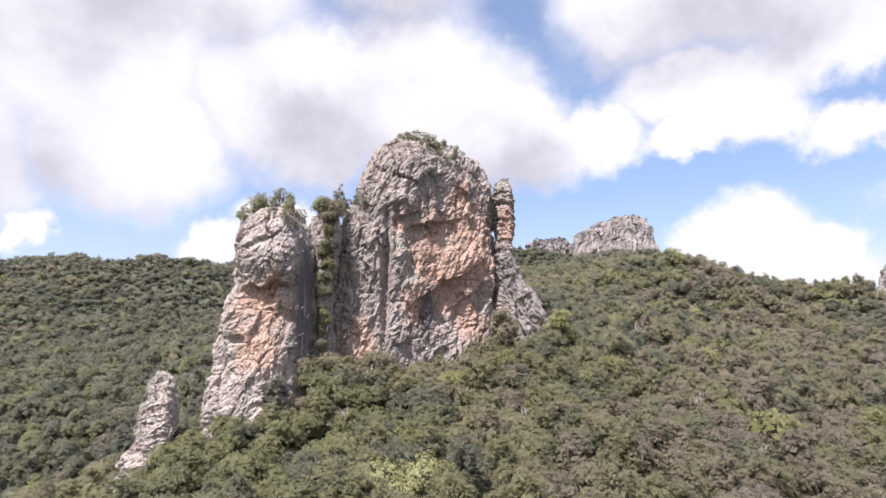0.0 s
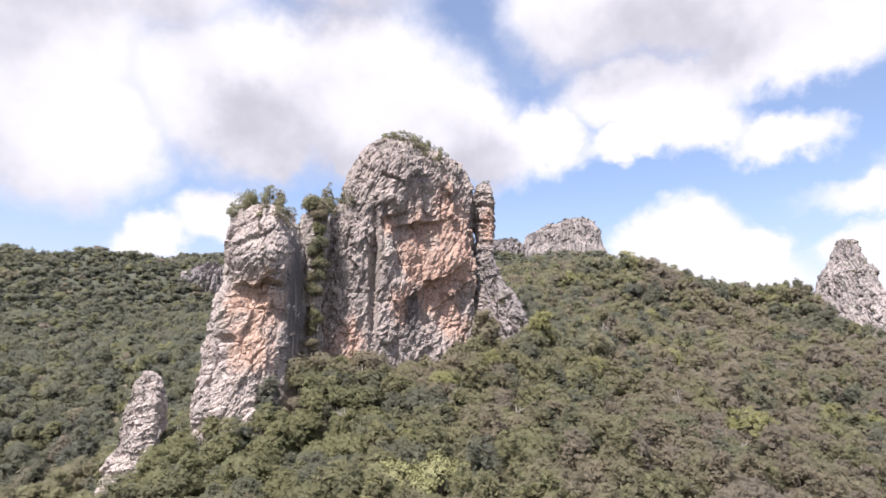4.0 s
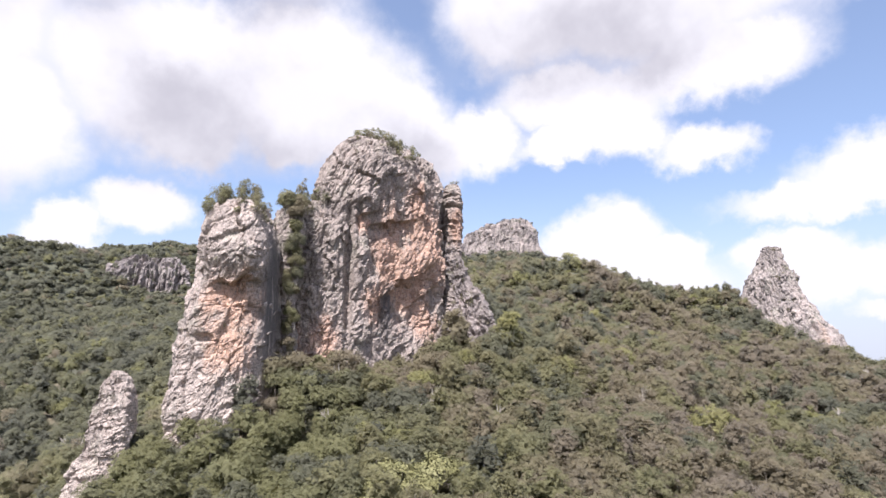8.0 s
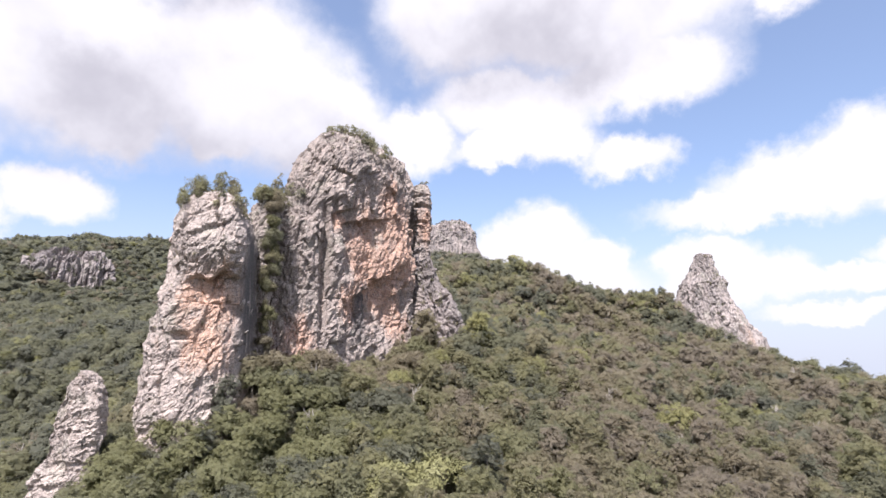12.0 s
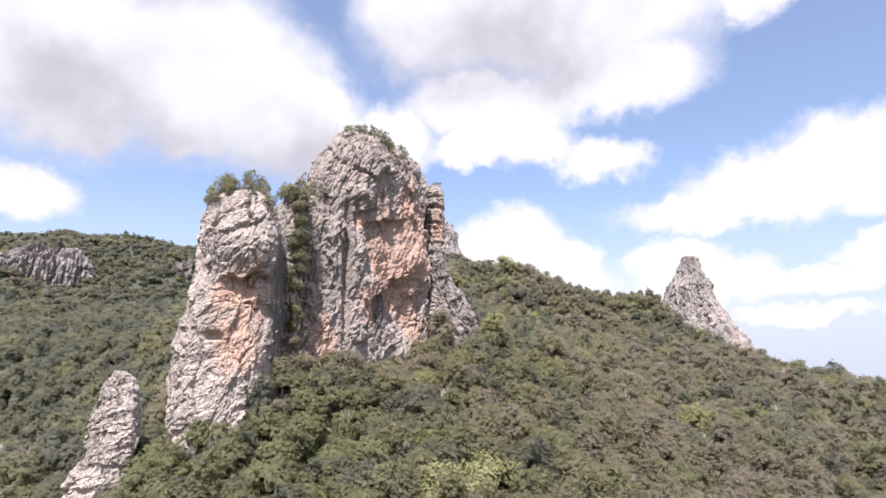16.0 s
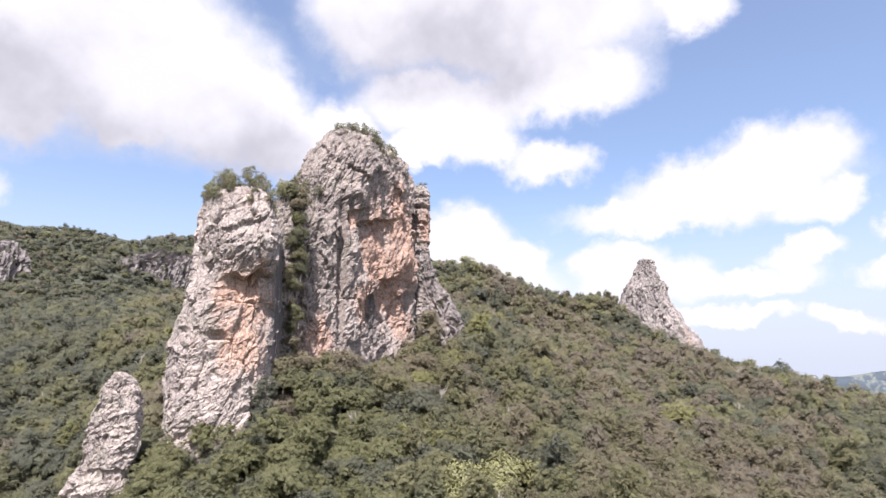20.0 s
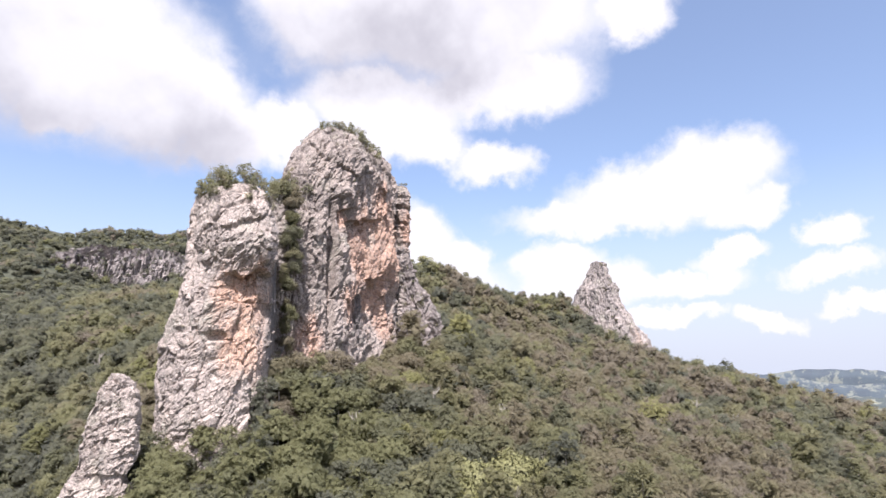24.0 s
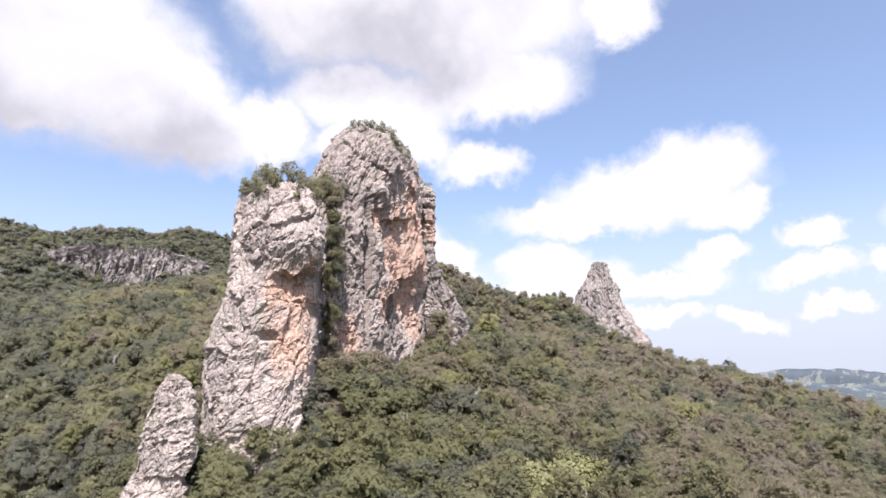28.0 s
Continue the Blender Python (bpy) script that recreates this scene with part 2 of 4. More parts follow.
def ground_material():
    """Dry leaf litter and grass near, pasture and woodland in the far valley."""
    m, gr, sh = material("forest_floor")
    at = gr.node("ShaderNodeTexCoord").outputs["Object"]
    litter = gr.mix(gr.ramp(gr.noise(at, 0.25, 6, 0.65), 0.4, 0.64), (0.085, 0.074, 0.05), (0.135, 0.112, 0.08))
    litter = gr.mix(gr.ramp(gr.noise(at, 0.04, 4), 0.5, 0.68), litter, (0.09, 0.10, 0.05))
    # the far valley's woods get a blue cast that puts haze in their colour
    fields = gr.mix(gr.ramp(gr.noise(at, 0.0035, 5, 0.62), 0.47, 0.53), (0.062, 0.076, 0.078), (0.19, 0.2, 0.16))
    fields = gr.mix(gr.ramp(gr.noise(at, 0.012, 5, 0.7), 0.52, 0.58), fields, (0.055, 0.07, 0.07))
    s = gr.node("ShaderNodeSeparateXYZ")
    gr.put(s.inputs[0], at)
    valley = gr.math("MULTIPLY", gr.ramp(s.outputs[0], 600, 900), gr.ramp(s.outputs[2], 10, -20))
    bare = gr.vec("LENGTH", gr.vec("MULTIPLY", gr.vec("SUBTRACT", at, CLEARING), (1, 1, 0)), out=1)
    litter = gr.mix(gr.ramp(gr.math("ADD", bare, gr.math("MULTIPLY", gr.noise(at, 0.3, 4), 6)), 11, 7), litter, (0.36, 0.25, 0.19))
    litter = gr.mix(gr.ramp(s.outputs[1], 480, 800), litter, gr.mix(gr.ramp(gr.noise(at, 0.08, 5), 0.4, 0.6), (0.05, 0.056, 0.038), (0.07, 0.073, 0.05)))
    gr.put(sh.inputs["Base Color"], gr.mix(valley, litter, fields))
    sh.inputs["Roughness"].default_value = 0.95
    bump(gr, sh, gr.noise(at, 1.2, 5), 0.6, 0.4)
    return m


GROUND = ground_material()


# ---- shapes from numbers ----
def hashed(i, j, k, seed):
    h = (i * 374761393 + j * 668265263 + k * 2147483647 + seed * 144665) & 0xFFFFFFFF
    h = ((h ^ (h >> 13)) * 1274126177) & 0xFFFFFFFF
    h = ((h ^ (h >> 16)) * 2246822519) & 0xFFFFFFFF
    return ((h ^ (h >> 15)) & 0xFFFFFF) / float(0xFFFFFF)


def vnoise(p, seed=0):
    """Smooth noise from -1 to 1 at the rows of p."""
    i = np.floor(p).astype(np.int64)
    f = p - i
    f = f * f * f * (f * (f * 6 - 15) + 10)
    out = 0.0
    for a in (0, 1):
        for b in (0, 1):
            for c in (0, 1):
                w = (f[:, 0] if a else 1 - f[:, 0]) * (f[:, 1] if b else 1 - f[:, 1]) * (f[:, 2] if c else 1 - f[:, 2])
                out = out + w * hashed(i[:, 0] + a, i[:, 1] + b, i[:, 2] + c, seed)
    return out * 2 - 1


def fbm(p, octaves=4, seed=0, gain=0.5):
    total, amp = 0.0, 1.0
    for o in range(octaves):
        total = total + amp * vnoise(p * 2.03**o + 17.3 * o, seed + o)
        amp *= gain
    return total


def cells(p, seed=0):
    """Distance to the nearest and the next cell point, a number for the nearest cell, and the way from it."""
    i = np.floor(p).astype(np.int64)
    f1, f2, who, off = np.full(len(p), 9.0), np.full(len(p), 9.0), np.zeros(len(p)), np.zeros_like(p)
    for a in (-1, 0, 1):
        for b in (-1, 0, 1):
            for c in (-1, 0, 1):
                q = i + (a, b, c)
                at = q + np.stack([hashed(q[:, 0], q[:, 1], q[:, 2], seed + s) for s in (1, 2, 3)], 1)
                d = np.sqrt(((at - p) ** 2).sum(1))
                closer = d < f1
                f2 = np.where(closer, f1, np.minimum(f2, d))
                who = np.where(closer, hashed(q[:, 0], q[:, 1], q[:, 2], seed + 9), who)
                off = np.where(closer[:, None], p - at, off)
                f1 = np.where(closer, d, f1)
    return f1, f2, who, off


def mesh_from(name, verts, faces, mat, smooth=False, floats=(), normals=None, other=None, which=None):
    me = bpy.data.meshes.new(name)
    faces = np.asarray(faces, np.int32)
    n, k = faces.shape
    me.vertices.add(len(verts))
    me.vertices.foreach_set("co", np.asarray(verts, np.float32).ravel())
    me.loops.add(n * k)
    me.loops.foreach_set("vertex_index", faces.ravel())
    me.polygons.add(n)
    me.polygons.foreach_set("loop_start", np.arange(n, dtype=np.int32) * k)
    me.polygons.foreach_set("use_smooth", np.full(n, smooth))
    me.update(calc_edges=True)
    me.materials.append(mat)
    if other is not None:
        me.materials.append(other)
        me.polygons.foreach_set("material_index", np.asarray(which, np.int32))
    if normals is not None:
        me.attributes.new("custom_normal", "FLOAT_VECTOR", "POINT").data.foreach_set("vector", np.asarray(normals, np.float32).ravel())
    for key, values in floats:
        me.attributes.new(key, "FLOAT", "POINT").data.foreach_set("value", np.asarray(values, np.float32))
    return me


def part(name, me, parent, label=""):
    ob = new(name, me)
    ob.parent = parent
    return tagged(ob, label)


# ---- ground ----
NEAR_GROUND = [
    (0, 15, -2), (-110, 30, -8), (0, 90, 13), (-4, 120, 21), (-4, 163, 26.5), (96, 172, 21), (60, 120, 14), (-60, 150, 14), (-62, 180, 23),
    (-10, 200, 36.5), (-10, 240, 49), (-15, 265, 58), (-82, 203, 29), (-55, 203, 34.5), (-44, 216, 48), (-47, 222, 53), (-97, 198, 17), (-112, 195, 4), (-100, 165, 4), (-150, 200, -12), (-130, 240, 2),
    (-230, 250, 0), (-180, 320, 8), (-130, 390, 38), (-300, 450, 40), (45, 265, 62), (100, 300, 50), (120, 400, 80),
]
MID_GROUND = [
    (210, 512, 86), (208, 408, 60), (263, 343, 40), (250, 214, 14), (307, 316, 38), (350, 425, 62), (420, 500, 54), (455, 545, 50), (500, 520, 40),
    (211, 633, 168), (270, 628, 150), (322, 625, 136), (370, 585, 132), (0, 330, 95), (60, 450, 108), (100, 600, 138), (190, 900, 222), (-60, 300, 62),
]
FAR_GROUND = [
    (-70, 1185, 176), (-70, 1265, 296), (-70, 1400, 326), (-400, 1130, 180), (-420, 1210, 262), (-450, 1380, 325), (40, 1400, 352), (-600, 1250, 298), (-900, 1100, 258), (-200, 700, 110), (-500, 700, 90),
    (170, 1360, 306), (200, 1300, 275), (390, 1500, 362), (700, 1400, 150), (-900, 500, 60), (-600, 200, 20), (700, 700, -20), (900, 300, -60),
    (600, 100, -30), (1500, 1000, -90), (2500, 500, -90), (0, -600, -40), (-1000, -400, -20), (0, -3000, -80), (-3500, 0, 60),
    (3500, 3500, -90), (0, 4500, 200), (-3500, 3500, 200), (4500, 0, -90), (3000, -3000, -90), (600, 2500, 100),
]
KNOTS = np.array(NEAR_GROUND + MID_GROUND + FAR_GROUND, float)


def kernel(a, b):
    return -np.sqrt(((a[:, None, :] - b[None, :, :]) ** 2).sum(2) + 12.0**2)


WEIGHTS = np.linalg.solve(np.block([[kernel(KNOTS[:, :2], KNOTS[:, :2]), np.ones((len(KNOTS), 1))],
                                    [np.ones((1, len(KNOTS))), np.zeros((1, 1))]]), np.r_[KNOTS[:, 2], 0])


def terrain(xy):
    xy = np.asarray(xy, float)
    z = np.concatenate([kernel(c, KNOTS[:, :2]) @ WEIGHTS[:-1] for c in np.array_split(xy, max(1, len(xy) // 20000))]) + WEIGHTS[-1]
    d = np.hypot(xy[:, 0] + 50, xy[:, 1] - 100)
    rough = np.clip(d / 300, 0.25, 4)
    p = np.c_[xy, np.zeros(len(xy))]
    return z + rough * (2.0 * fbm(p / 60, 3, 5) + 4.0 * np.clip(d / 700 - 0.6, 0, 2) * fbm(p / 190, 3, 8))


def build_ground():
    rings = np.r_[0.01, np.geomspace(12, 4850, 270)]
    turns = np.linspace(0, 2 * np.pi, 481)[:-1]
    x = -50 + np.outer(rings, np.sin(turns))
    y = 60 + np.outer(rings, np.cos(turns))
    xy = np.c_[x.ravel(), y.ravel()]
    verts = np.c_[xy, terrain(xy)]
    i, j = np.meshgrid(np.arange(len(rings) - 1), np.arange(480), indexing="ij")
    k = (j + 1) % 480
    faces = np.stack([i * 480 + j, (i + 1) * 480 + j, (i + 1) * 480 + k, i * 480 + k], -1).reshape(-1, 4)
    me = mesh_from("ground", verts, faces, GROUND, smooth=True)
    return tagged(new("ground", me), "hilly forest floor of dry leaf litter and grass", "ground", kind="structure")


build_ground()


# ---- rocks ----
SOLIDS = []     # (outline, levels) of each rock, to keep trees out of it and to set plants on it
SURFACES, FACES = {}, {}


def closed_curve(points, count):
    """A closed smooth outline through the points, evenly spaced."""
    p = np.array(points, float)
    t = np.linspace(0, 1, 24, endpoint=False)[:, None]
    a, b, c, d = np.roll(p, 1, 0), p, np.roll(p, -1, 0), np.roll(p, -2, 0)
    fine = np.concatenate([0.5 * (2 * b[k] + (c[k] - a[k]) * t + (2 * a[k] - 5 * b[k] + 4 * c[k] - d[k]) * t**2 + (3 * b[k] - a[k] - 3 * c[k] + d[k]) * t**3)
                           for k in range(len(p))])
    fine = 0.3 * fine + 0.7 * np.concatenate([b[k] + (c[k] - b[k]) * t for k in range(len(p))])
    ring = np.r_[fine, fine[:1]]
    along = np.r_[0, np.cumsum(np.hypot(*np.diff(ring, axis=0).T))]
    at = np.linspace(0, along[-1], count, endpoint=False)
    return np.c_[np.interp(at, along, ring[:, 0]), np.interp(at, along, ring[:, 1])]


def oval(cx, cy, a, b, turn, points=9, seed=0):
    r = random.Random(seed)
    out = []
    for k in range(points):
        w = 2 * math.pi * k / points
        s = r.uniform(0.88, 1.1)
        x, y = a * s * math.cos(w), b * s * math.sin(w)
        c, d = math.cos(radians(turn)), math.sin(radians(turn))
        out.append((cx + c * x - d * y, cy + d * x + c * y))
    return out


def facets(p, seed, step, tilt, crack):
    """Broken faces: each cell stands out by its own amount, leans its own way, and is parted from the next by a crack."""
    f1, f2, who, off = cells(p, seed)
    a, b = 6.2832 * who, 3.1416 * ((who * 7.31) % 1)
    lean = np.stack([np.cos(a) * np.sin(b), np.sin(a) * np.sin(b), np.cos(b)], 1)
    return step * (who - 0.5) + tilt * (off * lean).sum(1) - crack * np.clip(0.1 - (f2 - f1), 0, 1) / 0.1


def shelves(u, p, seed, far):
    """Beds of rock: each is undercut at its foot and leans back above it, some far, some not at all."""
    k = np.floor(u)
    f = u - k
    patch = np.clip(0.2 + 1.3 * fbm(np.c_[p[:, :2] / far, k * 3.7], 2, seed), 0, 1)
    return patch * (np.minimum(f / 0.07, 1) * (1 - f) ** 1.3 - 0.35)


def rock(name, label, outline, levels, step, seed, mat=ROCK, size=1.0, dents=(), ochre=(), columns=0.0, category="rock", tilt=0.25, scaly=0.6,
         ribs=0.4, beds=1.0, dip=0.4, brows=(), calm=(), shade_streaks=()):
    """A rock standing on an outline. Levels: height, scale along x and y about the outline's middle, shift in x and y.
    Dents: middle, radii, depth (less than nought: a bulge). Ochre: middle and radii of fresh rust-coloured faces.
    Brows: middle and radii in the plan, height of the brow and of the foot of the hollow below it, rise along x, depth.
    Calm: where the face is smooth. Shade streaks: middle and radii of faces streaked near-black in colour to stand for
    shade."""
    pts = np.array(outline, float)
    mid = 0.5 * (pts.min(0) + pts.max(0))
    lv = np.array(levels, float)
    around = int(np.hypot(*np.diff(np.r_[pts, pts[:1]], axis=0).T).sum() / step)
    ring = closed_curve(outline, around) - mid
    zs = np.linspace(lv[0, 0], lv[-1, 0], int((lv[-1, 0] - lv[0, 0]) / step))
    top = lv[-1, 0]
    zs = top - (top - zs) * (0.25 + 0.75 * np.clip((top - zs) / (0.2 * (top - lv[0, 0])), 0, 1))
    zs[0] = lv[0, 0]
    zs = np.sort(zs)
    sx, sy, dx, dy = (np.interp(zs, lv[:, 0], lv[:, k]) for k in (1, 2, 3, 4))
    x = mid[0] + dx[:, None] + sx[:, None] * ring[None, :, 0]
    y = mid[1] + dy[:, None] + sy[:, None] * ring[None, :, 1]
    z = np.repeat(zs[:, None], around, 1)
    p = np.stack([x, y, z], -1)
    du = np.roll(p, -1, 1) - np.roll(p, 1, 1)
    dv = np.gradient(p, axis=0)
    n = np.cross(du, dv)
    n /= np.linalg.norm(n, axis=-1, keepdims=True) + 1e-9
    p, n = p.reshape(-1, 3), n.reshape(-1, 3)
    lean = p + np.stack([tilt * p[:, 2], 0 * p[:, 2], 0 * p[:, 2]], 1)      # joints dip to one side
    s = size
    q = p + 1.5 * s * np.stack([fbm(p / (7 * s), 3, seed + k) for k in (20, 30, 40)], 1)
    steep = lean + 0.6 * (q - p)
    d = 1.3 * s * fbm(p / (21 * s), 2, seed)
    d += facets(q / (np.array((9.0, 9.0, 13.0)) * s), seed, 1.9 * s, 0.9 * s, 0.6 * s)
    rib = fbm(steep / (np.array((4.6, 4.6, 26)) * s), 2, seed + 60)
    d += (2.0 * ribs + columns) * s * (np.minimum(np.abs(rib), 0.55) - 0.3)
    rib = fbm(steep / (np.array((1.7, 1.7, 9)) * s), 2, seed + 65)
    d += (1.2 * ribs + 0.5 * columns) * s * (np.minimum(np.abs(rib), 0.6) - 0.3)
    bed = q[:, 2] - dip * q[:, 0] + 0.3 * q[:, 1]
    if beds:
        d += 1.5 * beds * s * shelves(bed / (6.3 * s), p, seed + 70, 8.0 * s)
        d += 0.8 * beds * s * shelves(bed / (2.6 * s) + 0.3, p, seed + 75, 4.0 * s)
    slab = lean + 0.35 * (q - p)
    d += facets(slab / (np.array((2.6, 2.6, 7.5)) * s), seed + 50, 1.0 * s * scaly, 0.35 * s * scaly, 0.3 * s)
    block = p + 0.3 * (q - p) + np.stack([0 * d, 0 * d, -dip * p[:, 0] + 0.3 * p[:, 1]], 1)
    d += facets(block / (np.array((3.2, 3.2, 2.2)) * s), seed + 55, 0.6 * s * scaly, 0.3 * s * scaly, 0.15 * s)
    d += facets(slab / (np.array((0.9, 0.9, 2.0)) * s), seed + 58, 0.5 * s * scaly, 0.3 * s * scaly, 0.2 * s)
    d += 0.16 * s * fbm(p / (0.9 * s), 2, seed + 80)
    for (cx, cy, cz), (rx, ry, rz), depth in calm:
        e = ((p[:, 0] - cx) / rx) ** 2 + ((p[:, 1] - cy) / ry) ** 2 + ((p[:, 2] - cz) / rz) ** 2
        d *= 1 - depth * np.exp(-(e**2))
    for (cx, cy, cz), (rx, ry, rz), depth in dents:
        e = ((p[:, 0] - cx) / rx) ** 2 + ((p[:, 1] - cy) / ry) ** 2 + ((p[:, 2] - cz) / rz) ** 2
        d -= depth * np.exp(-(e**1.6))
    for (cx, cy), (rx, ry), high, low, rise, depth in brows:
        across = ((p[:, 0] - cx) / rx) ** 2 + ((p[:, 1] - cy) / ry) ** 2
        edge = high + rise * (p[:, 0] - cx) + 1.1 * fbm(p / 4.0, 3, seed + 90)
        below = edge - p[:, 2]
        d -= depth * np.exp(-(across**2)) * np.clip(below / 0.7, 0, 1) * np.clip(1 - below / (high - low), 0, 1)
    fresh = np.zeros(len(p))
    for (cx, cy, cz), (rx, ry, rz) in ochre:
        e = ((p[:, 0] - cx) / rx) ** 2 + ((p[:, 1] - cy) / ry) ** 2 + ((p[:, 2] - cz) / rz) ** 2
        fresh = np.maximum(fresh, np.exp(-e))
    painted_shade = np.zeros(len(p))
    for (cx, cy, cz), (rx, ry, rz) in shade_streaks:
        e = ((p[:, 0] - cx) / rx) ** 2 + ((p[:, 1] - cy) / ry) ** 2 + ((p[:, 2] - cz) / rz) ** 2
        painted_shade = np.maximum(painted_shade, np.exp(-(e**2)))
    v = p + n * d[:, None]
    rows = len(zs)
    i, j = np.meshgrid(np.arange(rows - 1), np.arange(around), indexing="ij")
    k = (j + 1) % around
    faces = np.stack([i * around + j, i * around + k, (i + 1) * around + k, (i + 1) * around + j], -1).reshape(-1, 4)
    peak = v[-around:].mean(0) + (0, 0, 0.3)
    v = np.r_[v, peak[None]]
    j = np.arange(around)
    cap = np.stack([(rows - 1) * around + j, (rows - 1) * around + (j + 1) % around, np.full(around, len(v) - 1), np.full(around, len(v) - 1)], 1)
    tris = np.concatenate([faces[:, [0, 1, 2]], faces[:, [0, 2, 3]], cap[:, :3]])
    me = mesh_from(name, v, tris, mat, floats=[("ochre", np.r_[fresh, 0]), ("painted_shade", np.r_[painted_shade, 0])])
    ob = tagged(new(name, me), label, category)
    SOLIDS.append((closed_curve(outline, 40) - mid, mid, lv))
    SURFACES[name + str(seed)] = v
    FACES[name + str(seed)] = (ob, mid, np.r_[fresh, 0])
    return ob


rock("rock_tower", "pale grey and pink rock tower with an orange overhang",
     [(-82, 217), (-77.5, 208), (-66, 206), (-57.5, 209.5), (-50.5, 227), (-52.5, 236), (-60, 240), (-72, 239), (-83, 229)],
     [(30, 1.08, 1.1, -0.85, 0), (60, 1.06, 1.06, -0.7, 0), (68, 1.02, 1.03, -0.4, 0), (74, 0.966, 1, 0.45, 0), (78, 0.9, 0.99, 1.4, 0), (90, 0.85, 0.96, 2.1, 0.3), (94, 0.825, 0.98, 2.2, 0.1), (101, 0.791, 0.95, 2.1, 0.2), (108, 0.719, 0.9, 1.5, 0.6), (112, 0.647, 0.83, 1.2, 1), (115.5, 0.531, 0.7, 0.5, 2), (117.5, 0.25, 0.4, 0, 3)],
     0.38, 5, PALE_ROCK, scaly=0.55, tilt=-0.3, ribs=0.15, beds=0.4, dip=0.35,
     dents=[((-71.5, 206, 69.5), (2.8, 6, 1.2), 3.0), ((-72, 206, 99), (6, 9, 7), -1.2), ((-61, 206, 95), (7, 8, 6), -2.0), ((-75, 207, 79), (5, 8, 5), -0.9)],
     brows=[((-61, 207), (8.5, 9), 88.5, 58, 0.2, 5.2), ((-66, 207), (6, 9), 103, 96, 0.4, 1.5), ((-76, 209), (5, 9), 92, 82, -0.3, 1.3)],
     # right-hand face streaked dark in colour, standing in for the gully's shade
     calm=[((-52.5, 220, 80), (3.6, 9, 45), 0.85)], shade_streaks=[((-52, 220, 84), (4.0, 9.5, 32))],
     ochre=[((-60.5, 208, 81), (9, 9, 10)), ((-63, 207, 67), (8, 9, 12)), ((-68, 207, 82), (5, 9, 6))])
rock("rock_dome", "massive domed rock with grey top and orange overhanging face",
     [(-50, 262), (-42, 243), (-25, 244), (-5, 261), (13, 278), (15, 293), (-10, 304), (-42, 288)],
     [(50, 1.04, 1.05, 0, 0), (80, 1.0, 1.0, 0, 0), (105, 0.985, 0.99, 0.5, 0), (124, 0.95, 0.97, 1.5, 0), (134, 0.93, 0.96, 2.5, 0), (143, 0.89, 0.92, 4, 0),
      (149, 0.79, 0.83, 4.5, 0), (154, 0.66, 0.69, 4, -1), (158, 0.49, 0.51, 2.8, -2), (160.3, 0.27, 0.31, 1.5, -3)],
     0.46, 11, tilt=-0.42, ribs=0.6, beds=0.4, dip=0.9, scaly=0.55,
     dents=[((-28, 244, 100), (1.7, 8, 26), 4.5), ((-24, 246, 122), (1.5, 7, 14), 2.2), ((0, 267, 108), (10, 12, 6), -1.3), ((-18, 250, 107), (3.5, 6, 10), 2.2), ((6, 272, 112), (6, 7, 8), -1.4),
            ((-24, 246, 127), (7, 7, 4), -1.6), ((4, 270, 84), (4, 7, 16), -1.8), ((14, 285, 120), (4, 4, 40), 2.5)],
     # streaks painted dark as shade in the hollow below the brows
     shade_streaks=[((-12, 255, 84), (4, 5, 12))],
     brows=[((-21, 248), (6, 8), 122, 112, 0.3, 3.0), ((-10, 257), (13, 12), 121, 96, 0.3, 3.2), ((-6, 261), (17, 15), 96, 70, 0.75, 3.4), ((4, 271), (9, 10), 92, 72, 0.9, 2.2)],
     ochre=[((-9, 258, 104), (12, 14, 24)), ((2, 268, 125), (9, 12, 18)), ((-2, 265, 98), (15, 15, 17)), ((7, 273, 112), (10, 12, 24)), ((-21, 248, 117), (5, 7, 5)), ((-17, 252, 86), (7, 7, 9)), ((4, 270, 82), (8, 8, 12)), ((-2, 265, 90), (10, 10, 9))])
rock("rock_buttress", "grey ribbed rock buttress leaning against the domed rock",
     [(-53, 250), (-49, 241), (-40, 238), (-30, 242), (-29, 254), (-40, 263), (-51, 260)],
     [(42, 1.12, 1.1, -0.5, 0), (70, 1.05, 1.0, -0.5, 0), (95, 1.0, 1.0, 0, 0), (105, 0.95, 0.97, 0.9, 0), (112, 0.88, 0.95, 1.7, 0.3), (120, 0.8, 0.88, 2.3, 1), (125, 0.66, 0.7, 2.7, 2), (127, 0.35, 0.35, 3, 3)],
     0.46, 21, dents=[((-50, 243, 72), (4, 6, 10), 1.5)], ochre=[((-48, 241, 66), (5, 6, 12)), ((-36, 239, 70), (5, 6, 9))], ribs=0.8, beds=0.4, tilt=-0.2)
rock("rock_saddle", "shaded rock wall of the gully behind the rock tower",
     [(-56, 233), (-54.5, 227), (-50, 225.5), (-46, 228), (-45, 236), (-48, 243), (-55, 242)],
     [(45, 0.7, 0.8, 0, 3), (80, 0.7, 0.75, 0, 3), (95, 0.85, 0.85, 0, 2), (107, 1.0, 0.9, 0, 1.5), (114, 1.0, 0.88, -0.3, 1.8), (117.5, 0.85, 0.75, -0.6, 2.4), (119.5, 0.5, 0.5, -0.8, 3), (120.3, 0.25, 0.25, -0.8, 3)],
     0.5, 31, size=0.7, ribs=0.6, beds=0.4)
